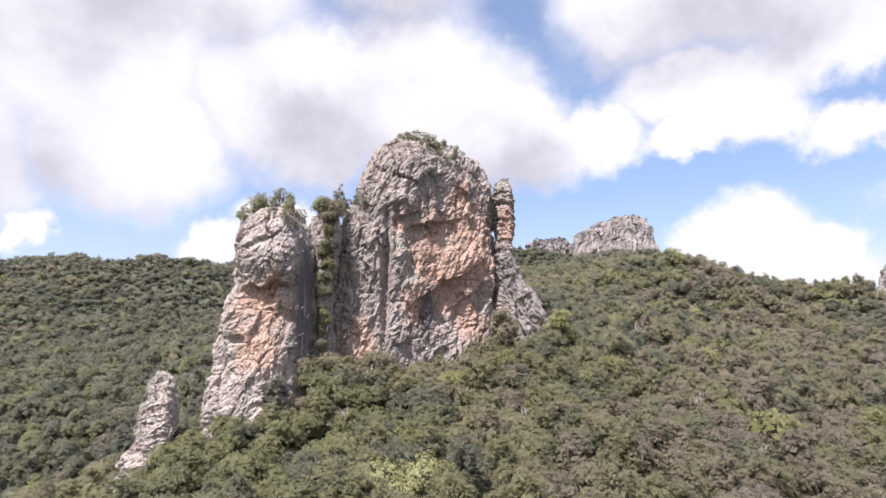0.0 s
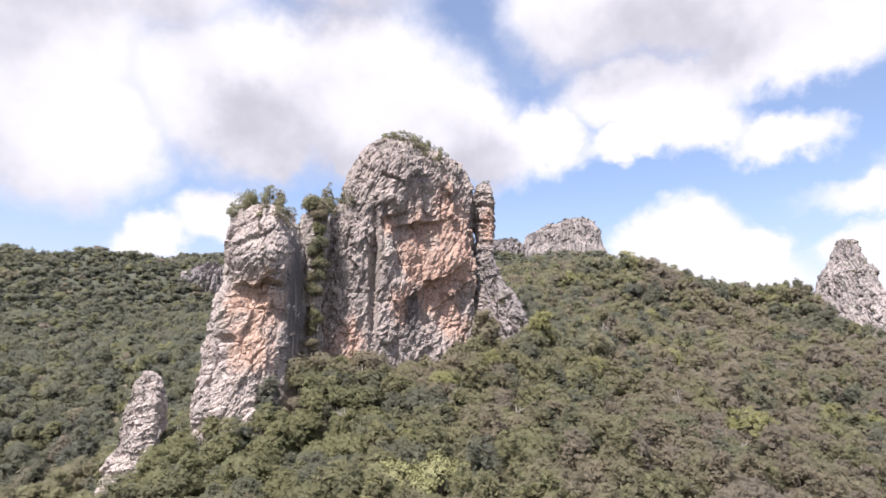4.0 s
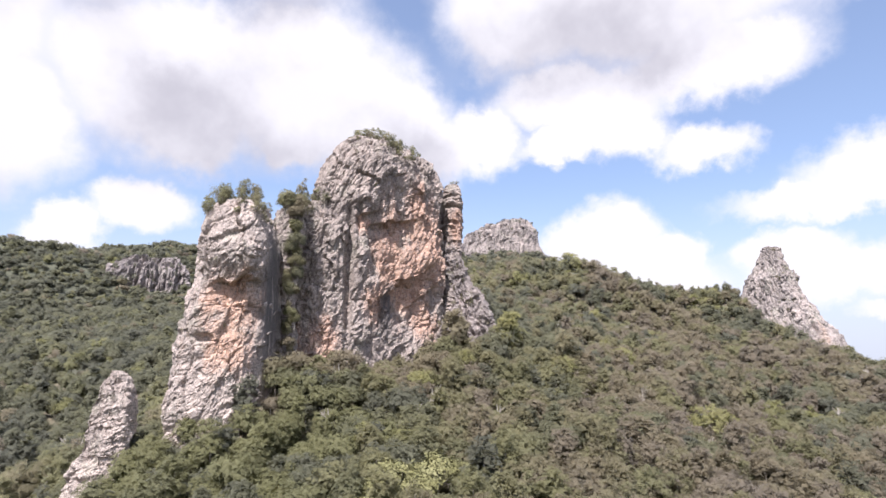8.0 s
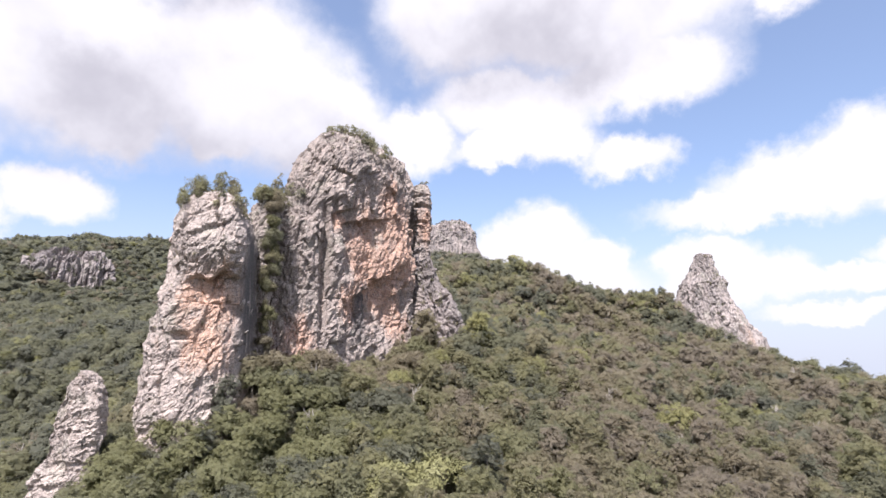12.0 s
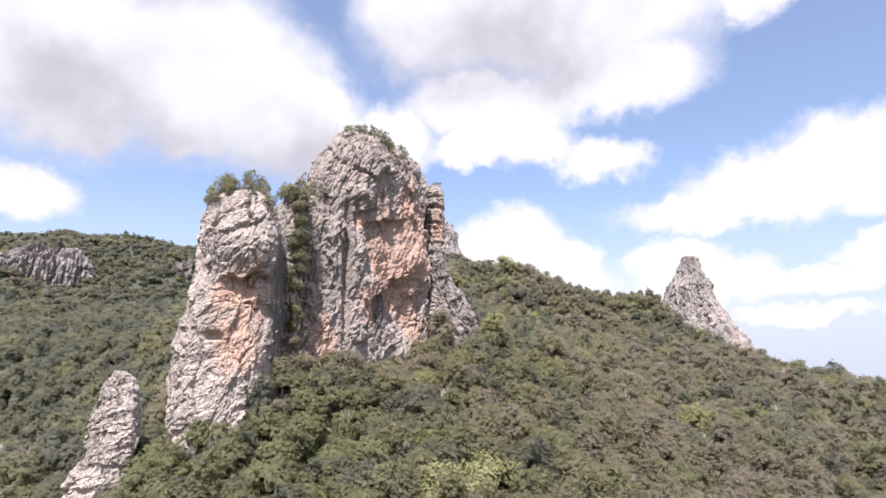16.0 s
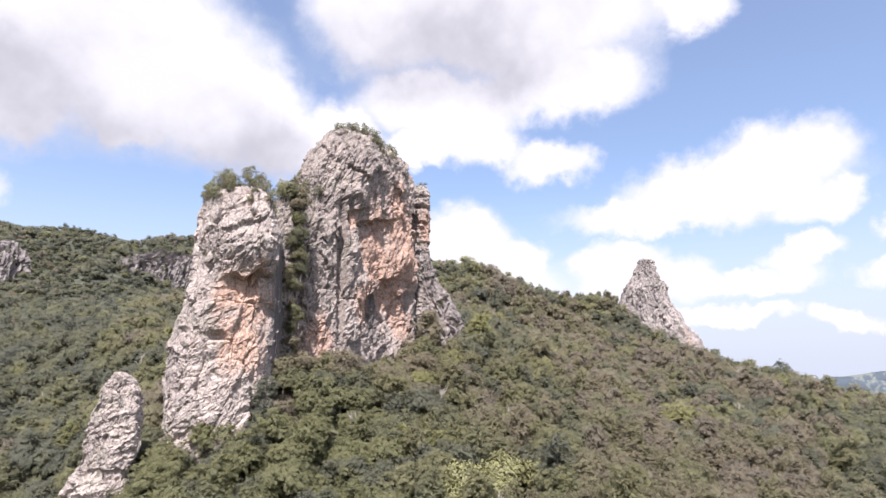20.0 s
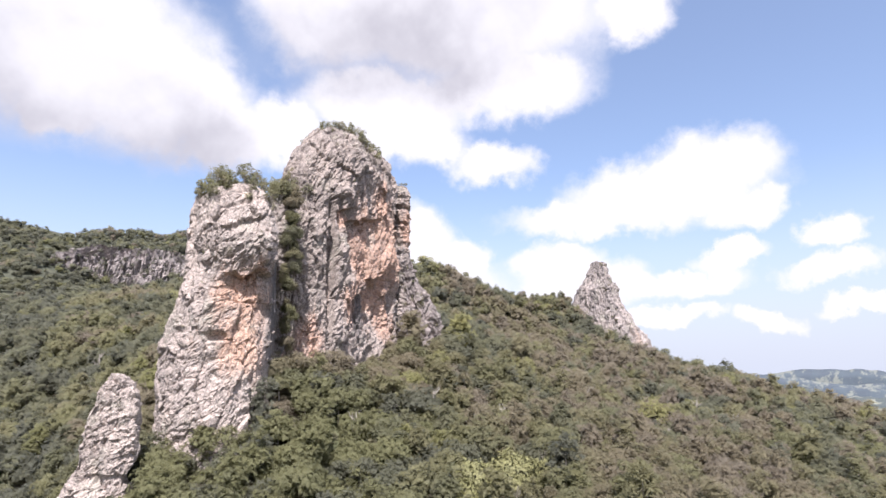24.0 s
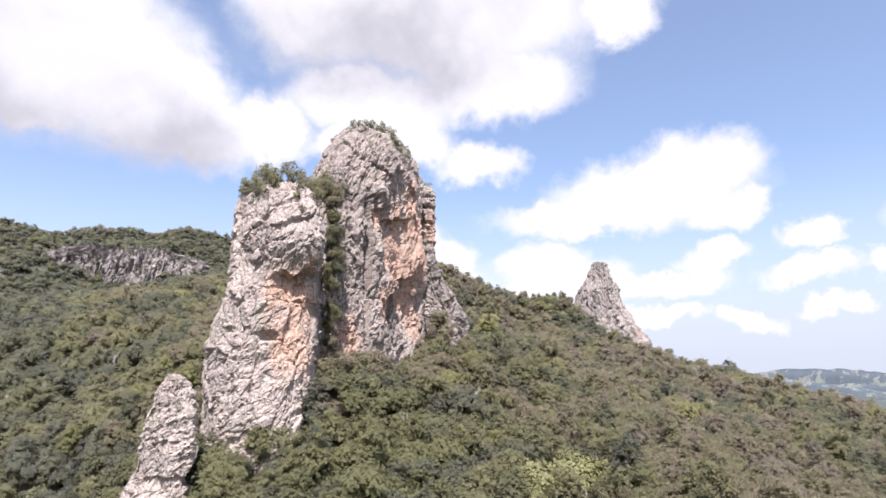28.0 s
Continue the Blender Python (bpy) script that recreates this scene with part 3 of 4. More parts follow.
rock("rock_pillar", "thin stacked rock pillar beside the domed rock",
     [(14.5, 288), (18, 284), (23.5, 286), (25, 293), (20, 297), (15, 295)],
     [(70, 1.7, 1.5, 0, 1), (95, 1.35, 1.3, 0.3, 0.5), (112, 1.0, 1.05, 0, 0), (130, 0.85, 1.0, 0, 0), (144, 0.8, 0.9, 0.2, 0), (148, 0.62, 0.6, 0.3, 0), (149.3, 0.3, 0.3, 0, 0)],
     0.42, 41, size=0.7, ribs=0.3, beds=1.3, dip=0.1, tilt=0.0,
     dents=[((18, 285, 137), (5, 5, 1.2), 1.6), ((18, 285, 129), (5, 5, 1.0), 1.4), ((17, 285, 142), (4, 5, 0.8), 1.0)], ochre=[((21, 286, 126), (4, 6, 10))])
rock("rock_shoulder", "sloping grey rock shoulder below the pillar",
     [(13, 292), (17, 281), (29, 277), (41, 280), (42, 292), (28, 300)],
     [(52, 1.12, 1.1, 0, 0), (70, 1.0, 1.0, -0.5, 0), (85, 0.84, 0.9, -3, 0), (95, 0.64, 0.75, -5.5, 0), (101, 0.5, 0.6, -7.5, 0), (110, 0.38, 0.5, -9, 0), (116, 0.2, 0.3, -10, 0)],
     0.46, 51, DARK_ROCK, size=0.9, columns=1.2, scaly=1.0, tilt=0.55, beds=0.5, ribs=0.8)
rock("rock_fin", "narrow pale rock fin standing out of the trees",
     [(-102.3, 203.5), (-95.5, 199.5), (-89, 201), (-87.5, 206), (-92.5, 211), (-99.5, 209.5)],
     [(10, 1.4, 1.4, -1.5, 0), (26, 1.2, 1.15, -0.6, 0), (33, 1.06, 1.05, 0, -0.3), (34.8, 0.9, 0.9, -0.2, 0.5), (42, 0.88, 0.88, 0, 0.6), (47, 0.85, 0.86, 0.3, 0.6), (51, 0.78, 0.8, 0.6, 0.6), (54.5, 0.66, 0.7, 1.2, 0.6),
      (57, 0.42, 0.5, 1.2, 0.6), (58.8, 0.16, 0.22, 1.0, 0.6)],
     0.32, 61, PALE_ROCK, size=0.7, scaly=0.9, ribs=0.2, beds=0.6, brows=[((-94, 201), (9, 9), 35.5, 31, 0.1, 1.3)], dents=[((-99, 203, 29), (4, 5, 0.8), 1.0)])
rock("rock_pinnacle", "tall grey columnar rock pinnacle on the ridge", oval(400.5, 567, 58, 52, -38, 10, 4),
     [(45, 1.2, 1.2, 20, -16), (84, 0.82, 0.92, 5.5, -5), (104, 0.68, 0.79, 1.5, -2), (121, 0.57, 0.67, -2.5, 1), (138, 0.46, 0.54, -5, 2), (146, 0.44, 0.5, -4.5, 2), (154, 0.42, 0.46, -2, 1), (159, 0.33, 0.38, -2, 0.5), (170, 0.23, 0.26, -2.5, 0),
      (178, 0.17, 0.2, -1.5, 0), (184, 0.155, 0.17, -0.5, 0), (187, 0.12, 0.12, -0.5, 0)],
     0.9, 71, FAR_ROCK, size=1.25, columns=1.6, scaly=0.7, tilt=0.12, beds=0.4, ochre=[((405, 508, 100), (7, 20, 18))])
rock("rock_butte", "distant flat-topped butte with grey columnar cliffs", oval(345, 1510, 112, 80, 12, 9, 7),
     [(320, 1.35, 1.2, 0, 0), (365, 1.08, 1.06, 2, 0), (385, 1.0, 1.0, 0, 0), (412, 0.96, 0.97, 0, 0), (416, 0.8, 0.85, 14, 0), (432, 0.7, 0.78, 20, 0), (437, 0.5, 0.6, 33, 0), (450, 0.4, 0.5, 37, 0), (457, 0.2, 0.25, 33, 0)],
     2.0, 81, FAR_ROCK, size=2.4, columns=3.0, scaly=0.45, tilt=0.0, beds=0)


def cliff(label, x0, y0, x1, y1, foot, tall, seed):
    """A band of columnar cliff set into the far plateau's flank."""
    mx, my = 0.5 * (x0 + x1), 0.5 * (y0 + y1)
    far, turn = math.hypot(x1 - x0, y1 - y0) / 2, math.degrees(math.atan2(y1 - y0, x1 - x0))
    return rock("rock_cliff", label, oval(mx, my, far, 22, turn, 14, seed),
                [(foot - 30, 1.05, 1.3, 0, 0), (foot, 1, 1, 0, 0), (foot + 0.75 * tall, 0.95, 0.9, 0, 3), (foot + tall, 0.6, 0.5, 0, 8)],
                2.0, seed, CLIFF_ROCK, size=2.2, columns=7.0, category="cliff", tilt=0.0, beds=0)


cliff("band of pale columnar cliff on the forested plateau", -240, 1222, 60, 1228, 198, 78, 101)
cliff("band of grey columnar cliff on the forested plateau", -480, 1150, -340, 1180, 194, 74, 102)
cliff("low grey cliff beside the distant butte", 110, 1432, 226, 1418, 336, 46, 103)


# ---- trees ----
CORE = (np.array(((1, 0, 0), (-1, 0, 0), (0, 1, 0), (0, -1, 0), (0, 0, 1), (0, 0, -1)), float),
        np.array(((0, 2, 4), (2, 1, 4), (1, 3, 4), (3, 0, 4), (2, 0, 5), (1, 2, 5), (3, 1, 5), (0, 3, 5))))


def crown_mesh(rng, clumps, sprays, size, core):
    """A crown of leaf sprays, gathered in clumps, with small solid cores; also the way each part of it faces."""
    c4 = np.array(clumps)
    heart = c4[:, :3].mean(0) - (0, 0, 0.8)
    who = rng.choice(len(c4), sprays, p=c4[:, 3] ** 2 / (c4[:, 3] ** 2).sum())
    w = rng.normal(size=(sprays, 3))
    w /= np.linalg.norm(w, axis=1, keepdims=True)
    w[:, 2] = np.where(w[:, 2] < -0.45, -w[:, 2], w[:, 2])
    c = c4[who, :3] + w * c4[who, 3:4] * (1, 1, 0.95) * np.sqrt(rng.uniform(0.35, 1.5, (sprays, 1)))
    out = c - heart
    out /= np.linalg.norm(out, axis=1, keepdims=True)
    face = 0.28 * w + 0.9 * out + (0, 0, 0.4)
    n = face + rng.normal(scale=0.8, size=(sprays, 3))
    n /= np.linalg.norm(n, axis=1, keepdims=True)
    a = np.cross(n, rng.normal(size=(sprays, 3)))
    a /= np.linalg.norm(a, axis=1, keepdims=True)
    b = np.cross(n, a)
    s = size * rng.uniform(0.55, 1.45, (sprays, 1))
    v = np.stack([c - a * s - b * 0.5 * s, c + a * s - b * 0.35 * s, c + b * s], 1).reshape(-1, 3)
    face = face + rng.normal(scale=0.12, size=(sprays, 3))
    face = np.repeat(face / np.linalg.norm(face, axis=1, keepdims=True), 3, 0)
    pieces, faces = [(v, np.arange(sprays * 3).reshape(-1, 3))], [face]
    if core:
        v0, f0 = CORE
        for x, y, z, r in clumps:
            spin, lump = rng.normal(size=(3, 3)), rng.uniform(0.8, 1.25, (6, 1))
            turned = v0 @ np.linalg.qr(spin)[0] * (1 if np.linalg.det(np.linalg.qr(spin)[0]) > 0 else -1)
            pieces.append((turned * lump * core * r * (1, 1, 0.8) + (x, y, z - 0.15 * r), f0))
            away = np.array((x, y, z)) - heart
            faces.append(0.6 * turned + 0.7 * away / np.linalg.norm(away) + (0, 0, 0.25))
    v, f = joined(pieces)
    return v, f, np.concatenate(faces)


def crown_shape(rng, kind, count, big):
    """Clumps (middle and radius) of a crown about 1 wide and 1 high over its foot at 0; kind 0 round, 1 spreading, 2 tall."""
    wide, mid, half = ((0.35, 0.62, 0.29), (0.41, 0.68, 0.22), (0.30, 0.56, 0.37))[kind]
    out = []
    for k in range(count):
        w = 2.4 * k + rng.uniform(-0.5, 0.5)
        up = -0.8 + 1.8 * (k + 0.5) / count
        near = rng.uniform(0.6, 1.08)
        r = np.sqrt(max(0.05, 1 - up * up)) * wide * near
        out.append((r * np.cos(w), r * np.sin(w), mid + half * up * near + rng.uniform(-0.03, 0.03), big * rng.uniform(0.6, 1.35)))
    return out


TALL, WIDE = (10.5, 10.0, 13.5), (8.0, 9.2, 6.8)
SUNK = 1.0


def crown_of(kind, seed, count, big, sprays, size, core=0.6):
    rng = np.random.default_rng(seed)
    scaled = [(x * WIDE[kind], y * WIDE[kind], z * TALL[kind], r * WIDE[kind]) for x, y, z, r in crown_shape(rng, kind, count, big)]
    return crown_mesh(rng, scaled, sprays, size, core), scaled


def tube(path, radii, sides=6):
    path = np.array(path, float)
    verts, faces = [], []
    for i, (p, r) in enumerate(zip(path, radii)):
        d = path[min(i + 1, len(path) - 1)] - path[max(i - 1, 0)]
        d /= np.linalg.norm(d)
        a = np.cross(d, (0.31, 0.95, 0.05))
        a /= np.linalg.norm(a)
        b = np.cross(d, a)
        for k in range(sides):
            w = 2 * np.pi * k / sides
            verts.append(p + r * (a * np.cos(w) + b * np.sin(w)))
    for i in range(len(path) - 1):
        for k in range(sides):
            faces.append((i * sides + k, i * sides + (k + 1) % sides, (i + 1) * sides + (k + 1) % sides, (i + 1) * sides + k))
    return np.array(verts), np.array(faces)


def joined(pieces):
    vs, fs, at = [], [], 0
    for v, f in pieces:
        vs.append(v), fs.append(f + at)
        at += len(v)
    return np.concatenate(vs), np.concatenate(fs)


def limbs(rng, clumps, height, thick):
    """A bent trunk with a limb into each clump."""
    bend = rng.normal(scale=0.03, size=2) * height
    stem = [(0, 0, -0.8), (0.3 * bend[0], 0.3 * bend[1], 0.25 * height), (bend[0], bend[1], 0.5 * height), (0.7 * bend[0], 0.7 * bend[1], 0.72 * height)]
    pieces = [tube(stem, (thick * 1.25, thick, thick * 0.7, thick * 0.35))]
    for x, y, z, r in clumps:
        end = np.array((x, y, z))
        start = np.array(stem[2]) * rng.uniform(0.75, 1.05)
        pieces.append(tube([start, 0.5 * (start + end) + (0, 0, -0.03 * height), end], (thick * 0.42, thick * 0.28, thick * 0.12), 4))
    return joined(pieces)


VARIANTS = []
for k in range(9):
    (v, f, n), scaled = crown_of(k % 3, 100 + k, 36, 0.135, 2900, 0.25)
    crown = mesh_from("crown", v, f, LEAVES, smooth=True, normals=n)
    tv, tf = limbs(np.random.default_rng(200 + k), scaled, TALL[k % 3], 0.2)
    VARIANTS.append((mesh_from("trunk", tv, tf, BARK, smooth=True), crown, scaled))


for k in range(3):          # thin, open crowns of the plants on bare rock
    (v, f, n), scaled = crown_of(k, 150 + k, 16, 0.13, 620, 0.36, 0)
    crown = mesh_from("crown", v, f, SCRUB_LEAVES, smooth=True, normals=n)
    tv, tf = limbs(np.random.default_rng(250 + k), scaled, TALL[k], 0.2)
    VARIANTS.append((mesh_from("trunk", tv, tf, BARK, smooth=True), crown, scaled))


def tree(k, x, y, z, size, turn, label, group="trees on the near slope", name="tree"):
    trunk, crown, _ = VARIANTS[k]
    ob = tagged(new(name), label, "tree", group)
    ob.matrix_world = Matrix.Translation((x, y, z - SUNK * size)) @ Matrix.Rotation(turn, 4, "Z") @ Matrix.Scale(size, 4)
    part("trunk", trunk, ob)
    part("crown", crown, ob)
    return ob


def in_rock(xy, grow=1.0):
    inside = np.zeros(len(xy), bool)
    zs = terrain(xy)
    for ring, mid, lv in SOLIDS:
        sx, sy, dx, dy = (np.interp(zs, lv[:, 0], lv[:, c]) for c in (1, 2, 3, 4))
        px, py = (xy[:, 0] - mid[0] - dx) / (sx * grow), (xy[:, 1] - mid[1] - dy) / (sy * grow)
        hit = np.zeros(len(xy), bool)
        for (ax, ay), (bx, by) in zip(ring, np.roll(ring, -1, 0)):
            cross = ((ay > py) != (by > py)) & (px < (bx - ax) * (py - ay) / (by - ay + 1e-12) + ax)
            hit ^= cross
        inside |= hit
    return inside


def scatter(rng, spacing, r0, r1, a0=-46, a1=70):
    """Places at about even spacing in a sector round the middle of the flight, with their distance."""
    x0, y0 = -50.0, 25.0
    gx = np.arange(-r1, r1, spacing)
    x, y = np.meshgrid(gx, gx[gx > (-0.35 if a1 < 90 else -1) * r1])
    x = x.ravel() + rng.uniform(-0.48, 0.48, x.size) * spacing
    y = y.ravel() + rng.uniform(-0.48, 0.48, y.size) * spacing
    d, a = np.hypot(x, y), np.degrees(np.arctan2(x, y))
    keep = (d > r0) & (d < r1) & (a > a0) & (a < a1)
    xy = np.c_[x[keep] + x0, y[keep] + y0]
    out = ~in_rock(xy, 0.97) & (np.hypot(xy[:, 0] - CLEARING[0], xy[:, 1] - CLEARING[1]) > 8) & (np.hypot(xy[:, 0] + 6, xy[:, 1] - 161) > 9)
    return xy[out], d[keep][out]


def dryness(xy):
    """Where the grey-brown, thin-leaved trees stand: the right-hand slope and the plateau's flanks."""
    p = np.c_[xy, np.zeros(len(xy))]
    right = np.exp(-(((xy[:, 0] - 225) / 150) ** 2 + ((xy[:, 1] - 370) / 170) ** 2))
    right = np.maximum(right, 0.7 * np.exp(-(((xy[:, 0] - 115) / 75) ** 2 + ((xy[:, 1] - 215) / 70) ** 2)))
    plateau = np.clip((terrain(xy) - 150) / 80, 0, 1) * (xy[:, 1] > 650)
    return np.clip(0.78 * right + 0.12 * plateau + 0.4 * fbm(p / 45, 3, 3) - 0.13, 0, 1)


def tints(rng, xy):
    p = np.c_[xy, 0 * xy[:, :1]]
    t = np.clip(0.48 + 0.09 * rng.normal(size=len(xy)) + 0.32 * fbm(p / 40, 3, 9), 0.12, 0.72)
    t = t + 0.08 * np.clip((300 - xy[:, 1]) / 100, 0, 1)
    t = np.where(rng.uniform(size=len(xy)) < 0.03, rng.uniform(0.85, 1.0, len(xy)), t)
    valley = np.clip((-xy[:, 0] - 60) / 120, 0, 1) * np.clip((xy[:, 1] - 230) / 100, 0, 1)        # western valley wood: darker, bluish leaf colour painted in for haze and cloud shade
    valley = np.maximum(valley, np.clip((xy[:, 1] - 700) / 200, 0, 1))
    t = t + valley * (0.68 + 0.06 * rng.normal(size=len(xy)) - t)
    go = rng.uniform(size=len(xy)) < 0.85 * dryness(xy)
    return np.where(go, rng.uniform(0.06, 0.36, len(xy)), t)


def seen(xy):
    """Leaves out what stands behind a ridge for the whole flight."""
    keep = np.zeros(len(xy), bool)
    smooth = lambda at: np.concatenate([kernel(c, KNOTS[:, :2]) @ WEIGHTS[:-1] for c in np.array_split(at, 1 + len(at) // 20000)]) + WEIGHTS[-1]
    tip = smooth(xy) + 32
    for eye in ((10, 15, 57), (-50, 18, 58), (-109, 39, 60)):
        clear = np.ones(len(xy), bool)
        for part_way in np.linspace(0.35, 0.97, 16):
            at = np.array(eye[:2]) + part_way * (xy - eye[:2])
            clear &= smooth(at) + 5 < eye[2] + part_way * (tip - eye[2])
        keep |= clear
    return xy[keep]


def forest(name, label, xy, count, big, sprays, size, seed, wide=1.0, core=0.6, stems=False, tall=1.0, sunk=SUNK):
    """Many trees of one stretch as one mesh."""
    rng = np.random.default_rng(seed)
    low = [crown_of(k % 3, seed * 50 + k, count, big, sprays, size, core)[0] for k in range(12)]
    z = terrain(xy)
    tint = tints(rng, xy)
    vs, fs, ts, ns, ms, start = [], [], [], [], [], 0
    pick = rng.integers(0, 12, len(xy))
    for k in range(12):
        me = np.flatnonzero(pick == k)
        turn, s = rng.uniform(0, 2 * np.pi, len(me)), np.clip(rng.normal(0.95, 0.22, len(me)), 0.5, 1.6)
        c, d = np.cos(turn)[:, None], np.sin(turn)[:, None]
        v, f, n = low[k]
        leaf = np.zeros(len(f), int)
        if stems:
            sv, sf = tube([(0, 0, -0.5), (0.2, 0.1, 0.35 * TALL[k % 3]), (0.1, -0.2, 0.78 * TALL[k % 3])], (0.26, 0.19, 0.06), 3)
            sf = np.concatenate([sf[:, [0, 1, 2]], sf[:, [0, 2, 3]]])
            f, n, leaf = np.r_[f, sf + len(v)], np.r_[n, (sv - (0, 0, 1) * sv) / 0.25 + (0, 0, 0.01)], np.r_[leaf, np.ones(len(sf), int)]
            v = np.r_[v, sv]
        x = (c * v[None, :, 0] - d * v[None, :, 1]) * s[:, None] * wide + xy[me, 0:1]
        y = (d * v[None, :, 0] + c * v[None, :, 1]) * s[:, None] * wide + xy[me, 1:2]
        zz = v[None, :, 2] * s[:, None] * tall + z[me][:, None] - sunk
        vs.append(np.stack([x, y, zz], -1).reshape(-1, 3))
        ns.append(np.stack([c * n[None, :, 0] - d * n[None, :, 1], d * n[None, :, 0] + c * n[None, :, 1], n[None, :, 2] + 0 * c], -1).reshape(-1, 3))
        fs.append((f[None] + (start + len(v) * np.arange(len(me)))[:, None, None]).reshape(-1, 3))
        ms.append(np.tile(leaf, len(me)))
        start += len(v) * len(me)
        ts.append(np.repeat(tint[me], len(v)))
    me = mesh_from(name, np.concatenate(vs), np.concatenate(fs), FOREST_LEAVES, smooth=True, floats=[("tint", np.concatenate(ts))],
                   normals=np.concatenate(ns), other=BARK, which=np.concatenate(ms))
    return tagged(new(name, me), label, "forest", kind="stuff")


rng = np.random.default_rng(7)
xy, d = scatter(rng, 5.3, 88, 250)
order = np.argsort(d)
HERO, rest = xy[order[:300]], xy[order[300:]]
z = terrain(HERO)
for i in range(len(HERO)):
    tree(int(rng.integers(0, 9)), *HERO[i], z[i], float(np.clip(rng.normal(1.1, 0.24), 0.65, 1.6)), rng.uniform(0, 6.28), "leafy olive-green eucalypt on the near slope")
forest("near_forest", "dense mixed eucalypt forest round the rocks", rest, 22, 0.155, 560, 0.5, 11, 1.25, 0.6, True, 1.12, 1.6)
xy, d = scatter(rng, 4.4, 88, 165)
forest("undergrowth", "low green scrub between the trees on the near slope", xy, 6, 0.3, 70, 0.75, 16, 0.7, 0, tall=0.5)
xy, d = scatter(rng, 8.2, 250, 470)
forest("slope_forest", "grey-green eucalypt forest on the hillside", xy, 14, 0.19, 230, 0.8, 12, 1.4, 0.75, True, 1.3, 3.2)
xy, d = scatter(rng, 8.8, 470, 860)
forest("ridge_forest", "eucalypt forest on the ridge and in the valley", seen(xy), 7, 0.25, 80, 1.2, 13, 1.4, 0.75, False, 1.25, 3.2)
xy, d = scatter(rng, 11.5, 860, 1500, -50, 32)
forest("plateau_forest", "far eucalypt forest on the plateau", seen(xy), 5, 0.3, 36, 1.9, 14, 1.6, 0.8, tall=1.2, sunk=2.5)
for k, x, y, size in ((1, -4, 162, 1.5), (4, -14, 164, 1.4), (0, 4, 160, 1.25), (7, -9, 157, 1.2), (3, -19, 160, 1.1)):
    ob = tree(k, x, y, float(terrain(np.array([[x, y]]))[0]), size, k * 1.1, "pale yellow-green tree in new leaf")
    for child in ob.children:
        if child.name.startswith("crown"):
            child.data = child.data.copy()
            child.data.materials[0] = NEW_LEAVES
for k in range(16):
    x, y = 292 + 5.0 * k + rng.uniform(-3, 3), 640 - 3.4 * k + rng.uniform(-8, 4)
    tree((2, 5, 8, 0)[k % 4], x, y, float(terrain(np.array([[x, y]]))[0]), rng.uniform(1.2, 1.7), k * 0.9, "tall dark eucalypt on the skyline of the ridge", "trees on the ridge")
xy, d = scatter(rng, 7.6, 0, 88, -181, 181)
far, d = scatter(rng, 9.0, 88, 330, -181, 181)
side = np.abs(np.degrees(np.arctan2(far[:, 0] + 50, far[:, 1] - 25)) - 12) > 58
forest("hinterland_forest", "open eucalypt forest under and behind the flight", np.r_[xy, far[side]], 6, 0.24, 24, 1.5, 15, 1.1, 0.9, True)



# ---- plants on the rocks ----
def top_of(key, x, y, reach=1.6):
    """The height of a rock's surface over a place in the plan."""
    v = SURFACES[key]
    near = np.hypot(v[:, 0] - x, v[:, 1] - y) < reach
    return float(v[near, 2].max()) if near.any() else None


def rock_plants(key, places, low, high, label, seed, name="shrub", sink=0.5, drop=60):
    r = random.Random(seed)
    least = SURFACES[key][:, 2].max() - drop
    for x, y in places:
        z = top_of(key, x, y)
        if z is not None and z > least:
            k, size = r.choice((9, 9, 10, 11)), r.uniform(low, high)
            tree(k, x, y, z - sink * TALL[k % 3] * size, size, r.uniform(0, 6.28), label, "plants on the rocks", name)


r = random.Random(5)
rock_plants("rock_dome11", [(-14 + 13 * math.cos(a), 268 + 12 * math.sin(a)) for a in [k * 0.37 for k in range(17)]], 0.4, 0.62, "low green shrub on the rock's summit", 1, sink=0.36, drop=14)
rock_plants("rock_dome11", [(-15 + r.uniform(-8, 8), 266 + r.uniform(-8, 8)) for k in range(16)], 0.4, 0.7, "low green shrub on the rock's summit", 2, sink=0.36, drop=14)
rock_plants("rock_tower5", [(-66 + r.uniform(-11, 9), 220 + r.uniform(-10, 9)) for k in range(28)], 0.4, 0.75, "small eucalypt on the tower's top", 3, sink=0.42, drop=9)
for k, x, y, size in ((0, -64, 221, 0.95), (1, -67, 223, 0.95), (0, -61, 222, 0.85), (1, -72.5, 219, 0.75), (0, -71, 221, 0.8), (1, -69.5, 217, 0.6), (0, -65, 216, 0.5), (0, -59, 218, 0.55)):
    tree(9 + k, x, y, (top_of("rock_tower5", x, y) or 108) - 0.1 * TALL[k] * size, size, 2.1 * k + x, "small grey-green eucalypt on the tower's top", "plants on the rocks")
for k, x, y, z, size in ((2, -46.5, 238.5, 117, 1.25), (2, -49, 236, 113, 0.95), (0, -44.5, 241, 120, 0.8)):
    tree(9 + k, x, y, z, size, 1.7 * k, "slender green tree rising from the gully", "plants on the rocks")
rock_plants("rock_saddle31", [(-48.7 + r.uniform(-3.5, 3.5), 232 + r.uniform(-4, 6)) for k in range(14)], 0.7, 1.15, "green tree in the gully between the rocks", 5, "tree", 0.3)
for k in range(18):
    x, y, z = -47.2 + r.uniform(-2.2, 2.2), 225.0 + 0.15 * k, 66 + 2.9 * k + r.uniform(-2, 2)
    tree(k % 9, x, y, z - 2.5, r.uniform(0.36, 0.72) + 0.012 * k, k * 1.3, "green shrub rooted in the gully wall", "plants on the rocks", "shrub")
